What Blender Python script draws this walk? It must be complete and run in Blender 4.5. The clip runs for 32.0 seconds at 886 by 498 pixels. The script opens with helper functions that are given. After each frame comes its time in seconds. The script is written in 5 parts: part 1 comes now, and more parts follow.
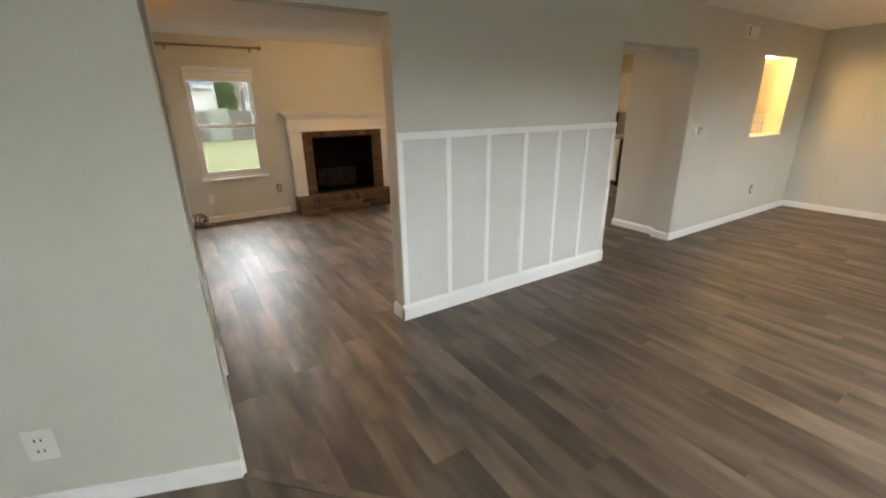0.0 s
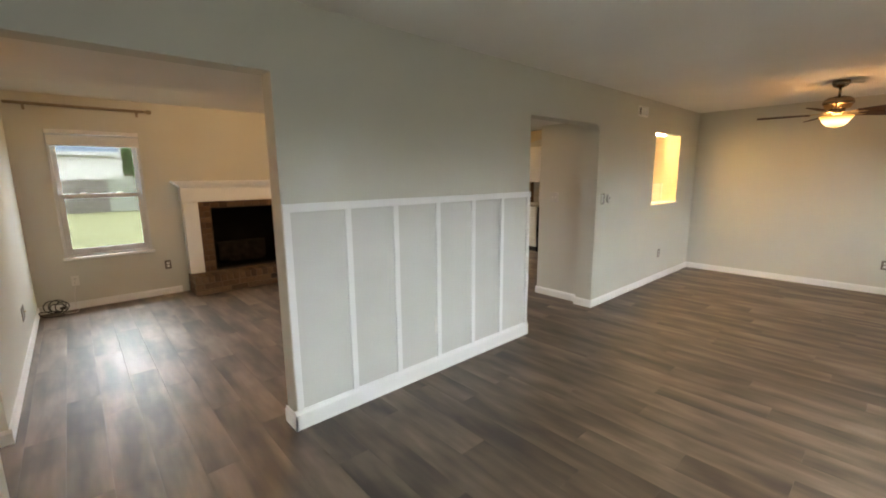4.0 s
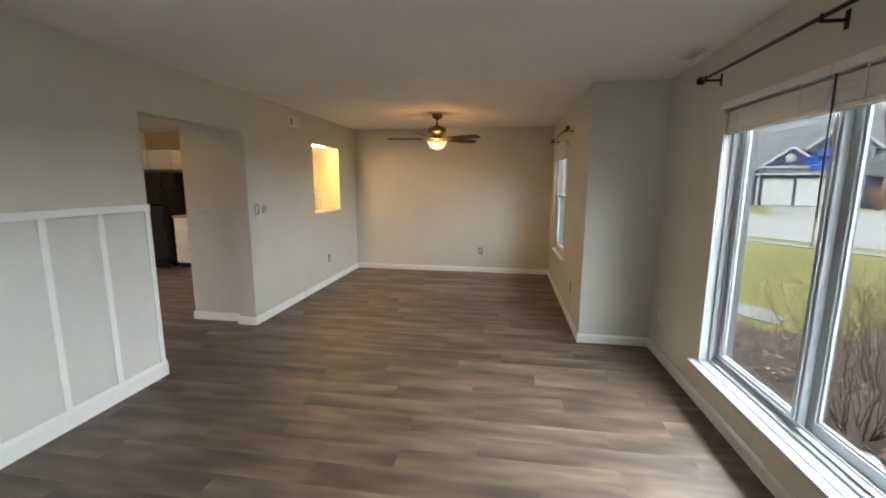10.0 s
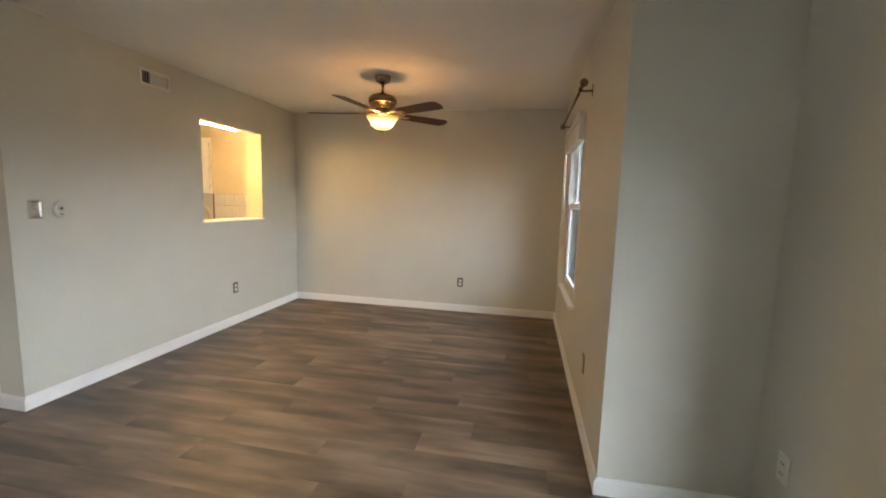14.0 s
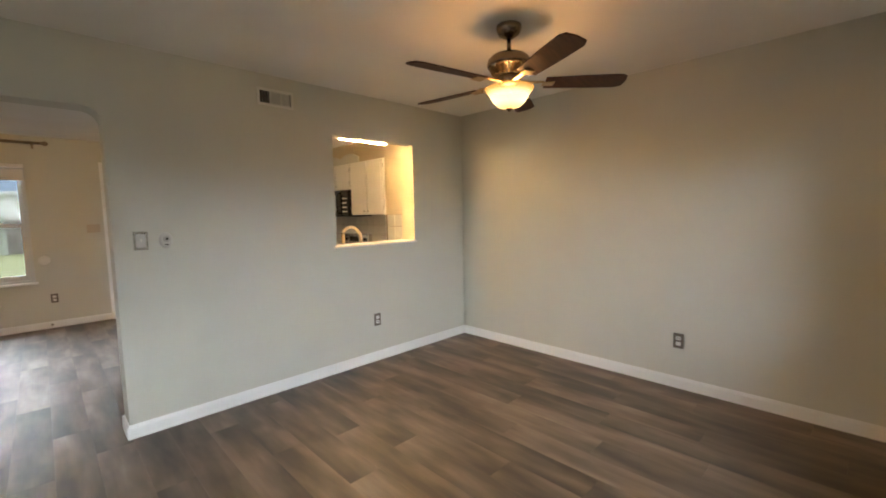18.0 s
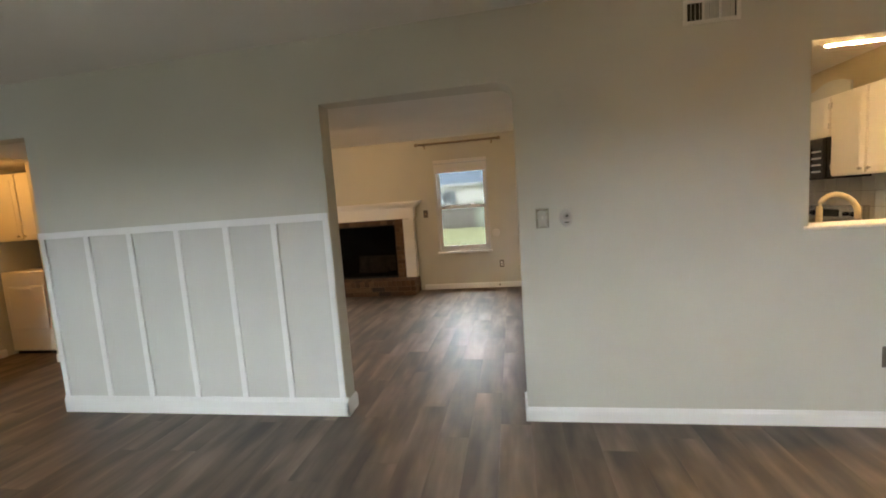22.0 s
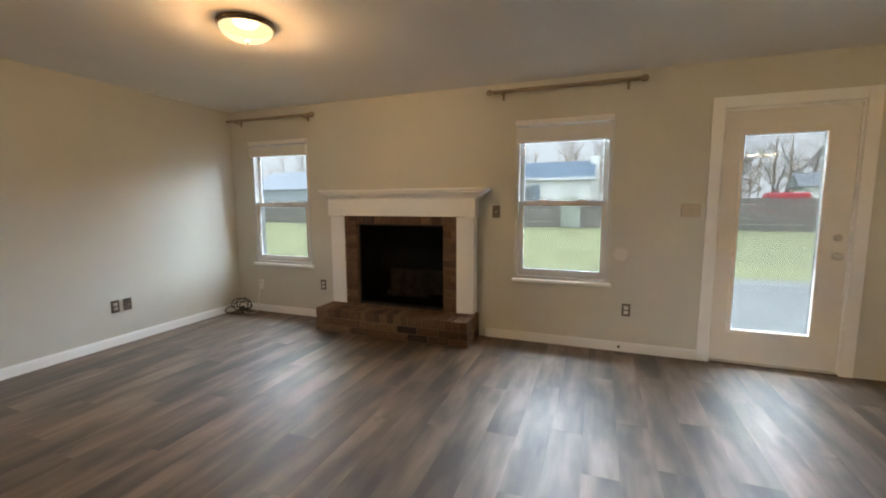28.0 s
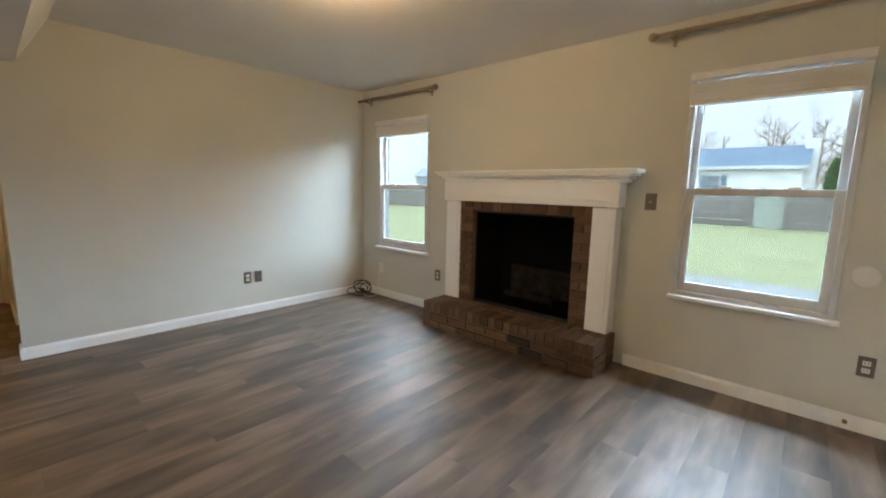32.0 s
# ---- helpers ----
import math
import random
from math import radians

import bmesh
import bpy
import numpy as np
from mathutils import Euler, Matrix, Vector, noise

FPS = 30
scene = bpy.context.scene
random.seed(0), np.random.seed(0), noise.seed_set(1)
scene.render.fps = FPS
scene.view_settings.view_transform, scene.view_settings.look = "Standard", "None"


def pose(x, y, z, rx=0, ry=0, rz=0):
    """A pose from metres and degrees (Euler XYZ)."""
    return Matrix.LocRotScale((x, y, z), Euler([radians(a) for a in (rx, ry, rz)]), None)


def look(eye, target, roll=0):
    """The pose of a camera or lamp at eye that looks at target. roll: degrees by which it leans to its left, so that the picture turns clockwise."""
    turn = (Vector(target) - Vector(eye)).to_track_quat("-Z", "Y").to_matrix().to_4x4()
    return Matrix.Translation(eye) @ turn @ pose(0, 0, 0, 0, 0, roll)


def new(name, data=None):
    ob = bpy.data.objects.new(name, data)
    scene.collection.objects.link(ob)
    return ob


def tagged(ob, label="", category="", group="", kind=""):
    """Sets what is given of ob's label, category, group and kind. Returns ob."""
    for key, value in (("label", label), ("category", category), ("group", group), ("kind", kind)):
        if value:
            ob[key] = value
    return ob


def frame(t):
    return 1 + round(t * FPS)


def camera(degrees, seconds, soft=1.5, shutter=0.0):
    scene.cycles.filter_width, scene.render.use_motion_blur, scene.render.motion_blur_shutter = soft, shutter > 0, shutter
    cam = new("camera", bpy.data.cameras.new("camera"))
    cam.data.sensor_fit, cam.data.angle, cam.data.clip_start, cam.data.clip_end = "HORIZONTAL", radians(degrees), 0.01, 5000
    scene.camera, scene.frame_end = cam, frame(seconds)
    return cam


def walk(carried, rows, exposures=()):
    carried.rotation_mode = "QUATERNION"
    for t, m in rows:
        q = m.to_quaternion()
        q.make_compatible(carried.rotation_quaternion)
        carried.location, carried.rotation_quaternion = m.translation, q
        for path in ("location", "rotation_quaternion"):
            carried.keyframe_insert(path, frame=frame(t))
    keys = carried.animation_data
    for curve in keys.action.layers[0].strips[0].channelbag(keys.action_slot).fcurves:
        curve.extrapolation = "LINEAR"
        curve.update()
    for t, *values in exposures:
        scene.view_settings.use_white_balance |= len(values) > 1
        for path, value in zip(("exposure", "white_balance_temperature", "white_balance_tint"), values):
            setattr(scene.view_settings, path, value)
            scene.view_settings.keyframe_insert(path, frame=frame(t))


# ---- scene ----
cam = camera(94.3, 32.0, soft=1.9)

PATH = [
    (0, (0.037, 0.1, 1.527), (1.042, 1.701, 0.873), -0.9),
    (0.5, (0.106, 0.27, 1.542), (1.287, 1.792, 1.005), -2.0),
    (1, (0.213, 0.428, 1.551), (1.523, 1.878, 1.129), -2.6),
    (1.5, (0.266, 0.521, 1.555), (1.639, 1.915, 1.14), -3.9),
    (2, (0.282, 0.578, 1.554), (1.643, 1.983, 1.138), -3.7),
    (2.5, (0.333, 0.565, 1.561), (1.548, 2.11, 1.19), -2.0),
    (4.5, (0.464, 0.196, 1.509), (1.904, 1.547, 1.19), 1.3),
    (5, (0.549, 0.074, 1.559), (2.213, 1.142, 1.256), 0.7),
    (5.5, (0.577, 0.007, 1.574), (2.376, 0.832, 1.28), 0.3),
    (6, (0.6, -0.018, 1.565), (2.498, 0.535, 1.261), 0.1),
    (6.5, (0.612, -0.087, 1.557), (2.561, 0.217, 1.228), -0.1),
    (7, (0.626, -0.132, 1.554), (2.588, 0.007, 1.194), -0.0),
    (7.5, (0.638, -0.154, 1.545), (2.598, -0.067, 1.158), 0.2),
    (8, (0.664, -0.149, 1.547), (2.619, -0.033, 1.142), 0.4),
    (8.5, (0.685, -0.145, 1.547), (2.635, 0.041, 1.141), 0.4),
    (9, (0.678, -0.126, 1.549), (2.622, 0.132, 1.152), 0.3),
    (9.5, (0.681, -0.116, 1.54), (2.612, 0.229, 1.153), 0.5),
    (10, (0.791, -0.067, 1.546), (2.742, 0.233, 1.225), 0.3),
    (10.5, (1.027, -0.034, 1.565), (3.003, 0.144, 1.312), -0.4),
    (11, (1.242, -0.034, 1.555), (3.223, 0.093, 1.31), 1.3),
    (11.5, (1.472, -0.036, 1.452), (3.461, -0.065, 1.248), 0.7),
    (12, (1.72, -0.016, 1.407), (3.71, -0.114, 1.237), -1.5),
    (12.5, (2.009, -0.063, 1.388), (3.997, -0.172, 1.203), -1.6),
    (13, (2.338, -0.143, 1.377), (4.333, -0.146, 1.243), -1.6),
    (13.5, (2.611, -0.233, 1.394), (4.598, -0.097, 1.22), -0.8),
    (14, (2.854, -0.403, 1.379), (4.802, -0.015, 1.143), 1.7),
    (14.5, (3.093, -0.489, 1.362), (5.0, 0.073, 1.146), 0.0),
    (16.5, (4.005, -0.471, 1.33), (5.732, 0.505, 1.074), -1.5),
    (17, (4.166, -0.496, 1.345), (5.738, 0.712, 1.077), -2.8),
    (17.5, (4.308, -0.554, 1.357), (5.78, 0.776, 1.099), -0.3),
    (18, (4.414, -0.582, 1.384), (5.808, 0.842, 1.208), -1.2),
    (18.5, (4.509, -0.546, 1.412), (5.781, 0.99, 1.266), -3.7),
    (19, (4.58, -0.497, 1.411), (5.752, 1.111, 1.212), -3.7),
    (19.5, (4.627, -0.407, 1.398), (5.78, 1.21, 1.159), -2.5),
    (20, (4.628, -0.282, 1.387), (5.687, 1.403, 1.196), -2.8),
    (20.5, (4.609, -0.196, 1.386), (5.379, 1.635, 1.148), -3.5),
    (21, (4.637, -0.091, 1.376), (5.089, 1.84, 1.119), -2.1),
    (21.5, (4.707, 0.008, 1.352), (4.816, 1.991, 1.111), -2.1),
    (22, (4.69, 0.118, 1.356), (4.35, 2.078, 1.151), -4.1),
    (22.5, (4.72, 0.24, 1.362), (4.167, 2.153, 1.169), -4.8),
    (23, (4.787, 0.348, 1.355), (4.126, 2.218, 1.096), -2.4),
    (23.5, (4.866, 0.536, 1.363), (4.003, 2.305, 1.009), 0.7),
    (24, (4.819, 0.783, 1.376), (3.903, 2.543, 1.125), -1.0),
    (24.5, (4.741, 1.046, 1.382), (3.884, 2.84, 1.167), -0.6),
    (25, (4.68, 1.317, 1.39), (3.83, 3.115, 1.179), -0.9),
    (25.5, (4.601, 1.578, 1.366), (3.785, 3.393, 1.168), -1.7),
    (26, (4.492, 1.827, 1.372), (3.757, 3.673, 1.142), -1.3),
    (26.5, (4.422, 2.078, 1.368), (3.757, 3.95, 1.139), -0.6),
    (28.5, (4.159, 2.918, 1.325), (3.409, 4.759, 1.099), 0.3),
    (29, (4.104, 2.981, 1.298), (2.85, 4.521, 1.064), 0.7),
    (29.5, (4.092, 3.098, 1.305), (2.59, 4.384, 1.006), 0.7),
    (30, (4.106, 3.174, 1.307), (2.491, 4.311, 0.991), 0.8),
    (30.5, (4.132, 3.256, 1.302), (2.462, 4.312, 0.991), 1.4),
    (31, (4.143, 3.36, 1.309), (2.532, 4.511, 1.026), 0.8),
    (31.5, (4.159, 3.455, 1.312), (2.666, 4.754, 1.026), 0.7),
    (32, (4.159, 3.519, 1.311), (2.846, 5.0, 1.022), 1.3),
]
EXPOSURES = [(0.0, 4.87, 7250, 10), (2.5, 4.87, 7250, 10), (6.0, 4.87, 7050, 9), (9.0, 4.67, 6950, 9), (11.0, 4.74, 6900, 10), (12.5, 4.58, 6900, 10), (14.0, 4.85, 6800, 10), (17.0, 4.8, 6700, 9), (19.0, 4.6, 6750, 9), (21.0, 4.65, 6950, 10), (22.0, 4.65, 7050, 9), (23.5, 4.8, 7200, 10), (25.0, 4.73, 7300, 10), (26.0, 4.65, 7150, 8), (28.5, 4.69, 6150, 6), (30.0, 4.94, 6000, 4), (31.0, 5.04, 5850, 3), (32.0, 4.94, 5800, 2)]
walk(cam, [(t, look(eye, target, roll)) for t, eye, target, roll in PATH], EXPOSURES)
# strengths of the daylight and the lamps
SKY, OVERCAST, ENTRY, FAN_LIGHT, DOME_LIGHT, HALL_LIGHT, TUBE_LIGHT = 0.075, 1.5, 0.52, 0.6, 3.1, 1.1, 43.0
# glass tint dims the outdoors to suit the indoor exposure; real panes are clear
GLASS_TINT = (0.305, 0.31, 0.315)

# ---- world, sun and large lights ----
world = bpy.data.worlds.new("overcast_sky")
scene.world = world
world.use_nodes = True
wn = world.node_tree
sky = wn.nodes.new("ShaderNodeTexSky")
sky.sky_type = "NISHITA"
sky.sun_disc = False
sky.sun_elevation, sky.sun_rotation = radians(66), radians(130)
sky.air_density, sky.dust_density, sky.ozone_density = 1.0, 4.0, 1.0
wn.nodes["Background"].inputs["Strength"].default_value = SKY
cloud = wn.nodes.new("ShaderNodeTexNoise")
cloud.inputs["Scale"].default_value, cloud.inputs["Detail"].default_value = 2.5, 4
cover = wn.nodes.new("ShaderNodeValToRGB")
cover.color_ramp.elements[0].position, cover.color_ramp.elements[0].color = 0.3, (0.50, 0.53, 0.56, 1)
cover.color_ramp.elements[1].position, cover.color_ramp.elements[1].color = 0.7, (0.66, 0.68, 0.69, 1)
lift = wn.nodes.new("ShaderNodeVectorMath")
lift.operation = "SCALE"
lift.inputs["Scale"].default_value = 8.5
veil = wn.nodes.new("ShaderNodeMix")
veil.data_type = "RGBA"
veil.inputs[0].default_value = 0.88
wn.links.new(cloud.outputs["Fac"], cover.inputs["Fac"])
wn.links.new(cover.outputs["Color"], lift.inputs[0])
wn.links.new(sky.outputs["Color"], veil.inputs[6])
wn.links.new(lift.outputs["Vector"], veil.inputs[7])
wn.links.new(veil.outputs[2], wn.nodes["Background"].inputs["Color"])
sun = new("sun", bpy.data.lights.new("sun", "SUN"))
sun.data.energy, sun.data.angle, sun.data.color = OVERCAST, radians(172), (0.84, 0.95, 1.06)
sun.data.cycles.use_multiple_importance_sampling = False
sun.matrix_world = look((0.6, -1.5, 18), (0, 0, 0))

for bulb, (bx_, by_, bz_), watts, col in (("fan_bulb", (6.41, 0.886, 2.06), FAN_LIGHT, (1.0, 0.50, 0.19)), ("dome_bulb", (2.16, 4.86, 2.385), DOME_LIGHT, (1.0, 0.62, 0.32)), ("hall_bulb", (-0.66, 3.22, 2.085), HALL_LIGHT, (1.0, 0.50, 0.14))):
    lamp = new(bulb, bpy.data.lights.new(bulb, "POINT"))
    lamp.data.energy, lamp.data.color, lamp.data.shadow_soft_size = watts, col, 0.09
    lamp.location = (bx_, by_, bz_)

# area lamp added at the unseen entry door to brighten foyer and upper walls
entry = new("added_entry_lamp", bpy.data.lights.new("added_entry_lamp", "AREA"))
entry.data.shape, entry.data.size, entry.data.size_y = "RECTANGLE", 0.66, 0.9
entry.data.energy, entry.data.color = ENTRY, (0.88, 0.97, 1.04)
entry.matrix_world = look((-0.775, -1.50, 1.48), (-0.775, 1.0, 1.48))

# lamps added outside above the windows, for sky light on the floor before them
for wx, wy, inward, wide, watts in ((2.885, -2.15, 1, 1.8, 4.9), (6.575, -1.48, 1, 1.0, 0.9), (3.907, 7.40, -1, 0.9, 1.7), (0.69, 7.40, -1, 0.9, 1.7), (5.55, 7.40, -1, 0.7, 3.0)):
    high = new("added_sky_lamp", bpy.data.lights.new("added_sky_lamp", "AREA"))
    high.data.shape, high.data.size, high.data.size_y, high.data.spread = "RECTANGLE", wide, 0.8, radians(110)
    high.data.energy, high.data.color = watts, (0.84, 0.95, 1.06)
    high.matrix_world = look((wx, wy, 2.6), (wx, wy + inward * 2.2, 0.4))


# ---- materials ----
def material(name):
    m = bpy.data.materials.new(name)
    m.use_nodes = True
    return m, m.node_tree, m.node_tree.nodes["Principled BSDF"]


def coords(nt, scale=(1, 1, 1), kind="Object"):
    tc, mp = nt.nodes.new("ShaderNodeTexCoord"), nt.nodes.new("ShaderNodeMapping")
    mp.inputs["Scale"].default_value = scale
    nt.links.new(tc.outputs[kind], mp.inputs["Vector"])
    return mp.outputs["Vector"]


def noise_tex(nt, vec, scale, detail=4, rough=0.55):
    n = nt.nodes.new("ShaderNodeTexNoise")
    n.inputs["Scale"].default_value, n.inputs["Detail"].default_value, n.inputs["Roughness"].default_value = scale, detail, rough
    nt.links.new(vec, n.inputs["Vector"])
    return n.outputs["Fac"]


def ramp(nt, fac, stops):
    r = nt.nodes.new("ShaderNodeValToRGB")
    el = r.color_ramp.elements
    while len(el) < len(stops):
        el.new(0.5)
    for e, (p, c) in zip(el, stops):
        e.position, e.color = p, (*c, 1)
    nt.links.new(fac, r.inputs["Fac"])
    return r.outputs["Color"]


def mix(nt, a, b, fac, mode="MIX"):
    n = nt.nodes.new("ShaderNodeMix")
    n.data_type, n.blend_type = "RGBA", mode
    for sock, v in (("Factor", fac), ("A", a), ("B", b)):
        i = [s for s in n.inputs if s.name == sock and (s.type == "VALUE" if sock == "Factor" else s.type == "RGBA")][0]
        if isinstance(v, (int, float)):
            i.default_value = v
        elif isinstance(v, tuple):
            i.default_value = (*v, 1)
        else:
            nt.links.new(v, i)
    return [s for s in n.outputs if s.type == "RGBA"][0]


def bump(nt, bsdf, fac, strength, distance=0.002):
    b = nt.nodes.new("ShaderNodeBump")
    b.inputs["Strength"].default_value, b.inputs["Distance"].default_value = strength, distance
    nt.links.new(fac, b.inputs["Height"])
    nt.links.new(b.outputs["Normal"], bsdf.inputs["Normal"])


def painted(name, col, rough=0.6, var=0.06, grain=180, bumpiness=0.12, wear=1.3, metal=0.0):
    """A paint, plaster or plastic: colour with a soft uneven tone and a fine relief."""
    m, nt, b = material(name)
    v = coords(nt)
    big = noise_tex(nt, v, wear, 3)
    lo, hi = tuple(c * (1 - var) for c in col), tuple(min(1, c * (1 + var)) for c in col)
    nt.links.new(ramp(nt, big, [(0.3, lo), (0.7, hi)]), b.inputs["Base Color"])
    fine = noise_tex(nt, v, grain, 2)
    b.inputs["Roughness"].default_value, b.inputs["Metallic"].default_value = rough, metal
    if bumpiness:
        bump(nt, b, fine, bumpiness)
    return m


def glowing(name, col, strength, base=(0.9, 0.85, 0.75)):
    m, nt, b = material(name)
    b.inputs["Base Color"].default_value = (*base, 1)
    b.inputs["Emission Color"].default_value, b.inputs["Emission Strength"].default_value = (*col, 1), strength
    b.inputs["Roughness"].default_value = 0.3
    return m


def glass_mat(name, tint, gloss=0.9):
    m, nt, b = material(name)
    nt.nodes.remove(b)
    tr, gl, lw, mx = (nt.nodes.new(k) for k in ("ShaderNodeBsdfTransparent", "ShaderNodeBsdfGlossy", "ShaderNodeLayerWeight", "ShaderNodeMixShader"))
    pw, ma = nt.nodes.new("ShaderNodeMath"), nt.nodes.new("ShaderNodeMath")
    pw.operation, ma.operation = "POWER", "MULTIPLY_ADD"
    pw.inputs[1].default_value, ma.inputs[1].default_value, ma.inputs[2].default_value = 5.0, 0.6, 0.012
    lw.inputs["Blend"].default_value = 0.5
    tr.inputs["Color"].default_value = (*tint, 1)
    gl.inputs["Roughness"].default_value, gl.inputs["Color"].default_value = 0.02, (gloss, gloss, gloss, 1)
    nt.links.new(lw.outputs["Facing"], pw.inputs[0])
    nt.links.new(pw.outputs["Value"], ma.inputs[0])
    nt.links.new(ma.outputs["Value"], mx.inputs["Fac"])
    nt.links.new(tr.outputs["BSDF"], mx.inputs[1])
    nt.links.new(gl.outputs["BSDF"], mx.inputs[2])
    nt.links.new(mx.outputs["Shader"], nt.nodes["Material Output"].inputs["Surface"])
    return m


def frosted(name, col, strength, bands=()):
    """Lamp glass: lets the bulb's light through, tinted, and glows itself."""
    m, nt, b = material(name)
    nt.nodes.remove(b)
    tr, em, mx = (nt.nodes.new(k) for k in ("ShaderNodeBsdfTransparent", "ShaderNodeEmission", "ShaderNodeMixShader"))
    tr.inputs["Color"].default_value = (1.0, 0.86, 0.66, 1)
    em.inputs["Color"].default_value, em.inputs["Strength"].default_value = (*col, 1), strength
    mx.inputs["Fac"].default_value = 0.6
    if bands:
        sep, rng_ = nt.nodes.new("ShaderNodeSeparateXYZ"), nt.nodes.new("ShaderNodeMapRange")
        nt.links.new(coords(nt), sep.inputs[0])
        lo, hi = bands[-1][0], bands[0][0]
        rng_.inputs["From Min"].default_value, rng_.inputs["From Max"].default_value = hi, lo
        nt.links.new(sep.outputs["Z"], rng_.inputs["Value"])
        nt.links.new(ramp(nt, rng_.outputs["Result"], [((z - hi) / (lo - hi), c) for z, c in bands]), em.inputs["Color"])
    nt.links.new(tr.outputs["BSDF"], mx.inputs[1])
    nt.links.new(em.outputs["Emission"], mx.inputs[2])
    nt.links.new(mx.outputs["Shader"], nt.nodes["Material Output"].inputs["Surface"])
    return m


def plank_mat(name):
    """Grey-brown vinyl plank with long grain along y; every plank has its own tone."""
    m, nt, b = material(name)
    geo, inf = nt.nodes.new("ShaderNodeNewGeometry"), nt.nodes.new("ShaderNodeObjectInfo")
    off = nt.nodes.new("ShaderNodeVectorMath")
    off.operation = "MULTIPLY_ADD"
    comb = nt.nodes.new("ShaderNodeCombineXYZ")
    for i in range(3):
        nt.links.new(inf.outputs["Random"], comb.inputs[i])
    nt.links.new(comb.outputs["Vector"], off.inputs[0])
    off.inputs[1].default_value = (37.0, 91.0, 13.0)
    nt.links.new(geo.outputs["Position"], off.inputs[2])

    def stretched(sx, sy):
        mp = nt.nodes.new("ShaderNodeMapping")
        mp.inputs["Scale"].default_value = (sx, sy, 1)
        nt.links.new(off.outputs["Vector"], mp.inputs["Vector"])
        return mp.outputs["Vector"]

    smear = noise_tex(nt, stretched(6.5, 1.2), 1.0, 3, 0.5)
    cloud_ = noise_tex(nt, stretched(4.5, 2.6), 1.0, 2, 0.5)
    grain = noise_tex(nt, stretched(20, 1.3), 1.0, 4, 0.6)
    fine = noise_tex(nt, stretched(220, 6), 1.0, 3, 0.6)
    base = ramp(nt, smear, [(0.34, (0.051, 0.034, 0.022)), (0.45, (0.099, 0.068, 0.045)), (0.55, (0.147, 0.106, 0.073)), (0.68, (0.215, 0.164, 0.118))])
    lines = ramp(nt, grain, [(0.36, (0.78, 0.76, 0.74)), (0.64, (1.14, 1.14, 1.14))])
    col = mix(nt, base, lines, 0.6, "MULTIPLY")
    knots = ramp(nt, cloud_, [(0.33, (0.60, 0.56, 0.53)), (0.45, (0.96, 0.95, 0.94)), (0.66, (1.16, 1.16, 1.15))])
    col = mix(nt, col, knots, 0.8, "MULTIPLY")
    tone = ramp(nt, inf.outputs["Random"], [(0.0, (0.84, 0.82, 0.80)), (0.35, (0.95, 0.94, 0.93)), (0.7, (1.05, 1.05, 1.04)), (1.0, (1.19, 1.19, 1.17))])
    nt.links.new(mix(nt, col, tone, 1.0, "MULTIPLY"), b.inputs["Base Color"])
    rr = nt.nodes.new("ShaderNodeMapRange")
    rr.inputs["To Min"].default_value, rr.inputs["To Max"].default_value = 0.44, 0.56
    b.inputs["Specular IOR Level"].default_value = 1.0
    nt.links.new(grain, rr.inputs["Value"])
    nt.links.new(rr.outputs["Result"], b.inputs["Roughness"])
    bump(nt, b, fine, 0.10, 0.001)
    return m


def brick_mat(name):
    m, nt, b = material(name)
    inf = nt.nodes.new("ShaderNodeObjectInfo")
    tone = ramp(nt, inf.outputs["Random"], [(0.0, (0.070, 0.040, 0.024)), (0.12, (0.105, 0.058, 0.032)), (0.6, (0.140, 0.080, 0.042)), (1.0, (0.18, 0.112, 0.062))])
    v = coords(nt)
    spots = ramp(nt, noise_tex(nt, v, 22, 5), [(0.3, (0.72, 0.68, 0.66)), (0.7, (1.15, 1.12, 1.1))])
    nt.links.new(mix(nt, tone, spots, 0.8, "MULTIPLY"), b.inputs["Base Color"])
    b.inputs["Roughness"].default_value = 0.85
    bump(nt, b, noise_tex(nt, v, 90, 4), 0.45, 0.003)
    return m


def speckled(name, stops, scale, rough=0.9, detail=6, relief=0.5, dist=0.02, big=None, north=None):
    """Ground, foliage or roofing: colours mixed by noise at two scales."""
    m, nt, b = material(name)
    v = coords(nt)
    col = ramp(nt, noise_tex(nt, v, scale, detail, 0.7), stops)
    if big:
        col = mix(nt, col, ramp(nt, noise_tex(nt, v, big, 3), [(0.3, (0.75, 0.75, 0.72)), (0.7, (1.15, 1.15, 1.1))]), 0.8, "MULTIPLY")
    if north:
        # paler grass colour in the yard behind the house
        geo, axes, span = (nt.nodes.new(k) for k in ("ShaderNodeNewGeometry", "ShaderNodeSeparateXYZ", "ShaderNodeMapRange"))
        span.inputs["From Min"].default_value, span.inputs["From Max"].default_value = 4.0, 9.0
        nt.links.new(geo.outputs["Position"], axes.inputs[0])
        nt.links.new(axes.outputs["Y"], span.inputs["Value"])
        col = mix(nt, col, mix(nt, col, north, 0.6), span.outputs["Result"])
    nt.links.new(col, b.inputs["Base Color"])
    b.inputs["Roughness"].default_value = rough
    bump(nt, b, noise_tex(nt, v, scale * 2.3, 4), relief, dist)
    return m


def wood_mat(name, dark, light, scale=(2, 40, 40), rough=0.4):
    m, nt, b = material(name)
    v = coords(nt, scale)
    nt.links.new(ramp(nt, noise_tex(nt, v, 1.0, 5, 0.6), [(0.3, dark), (0.7, light)]), b.inputs["Base Color"])
    b.inputs["Roughness"].default_value, b.inputs["Specular IOR Level"].default_value = rough, 0.3
    return m


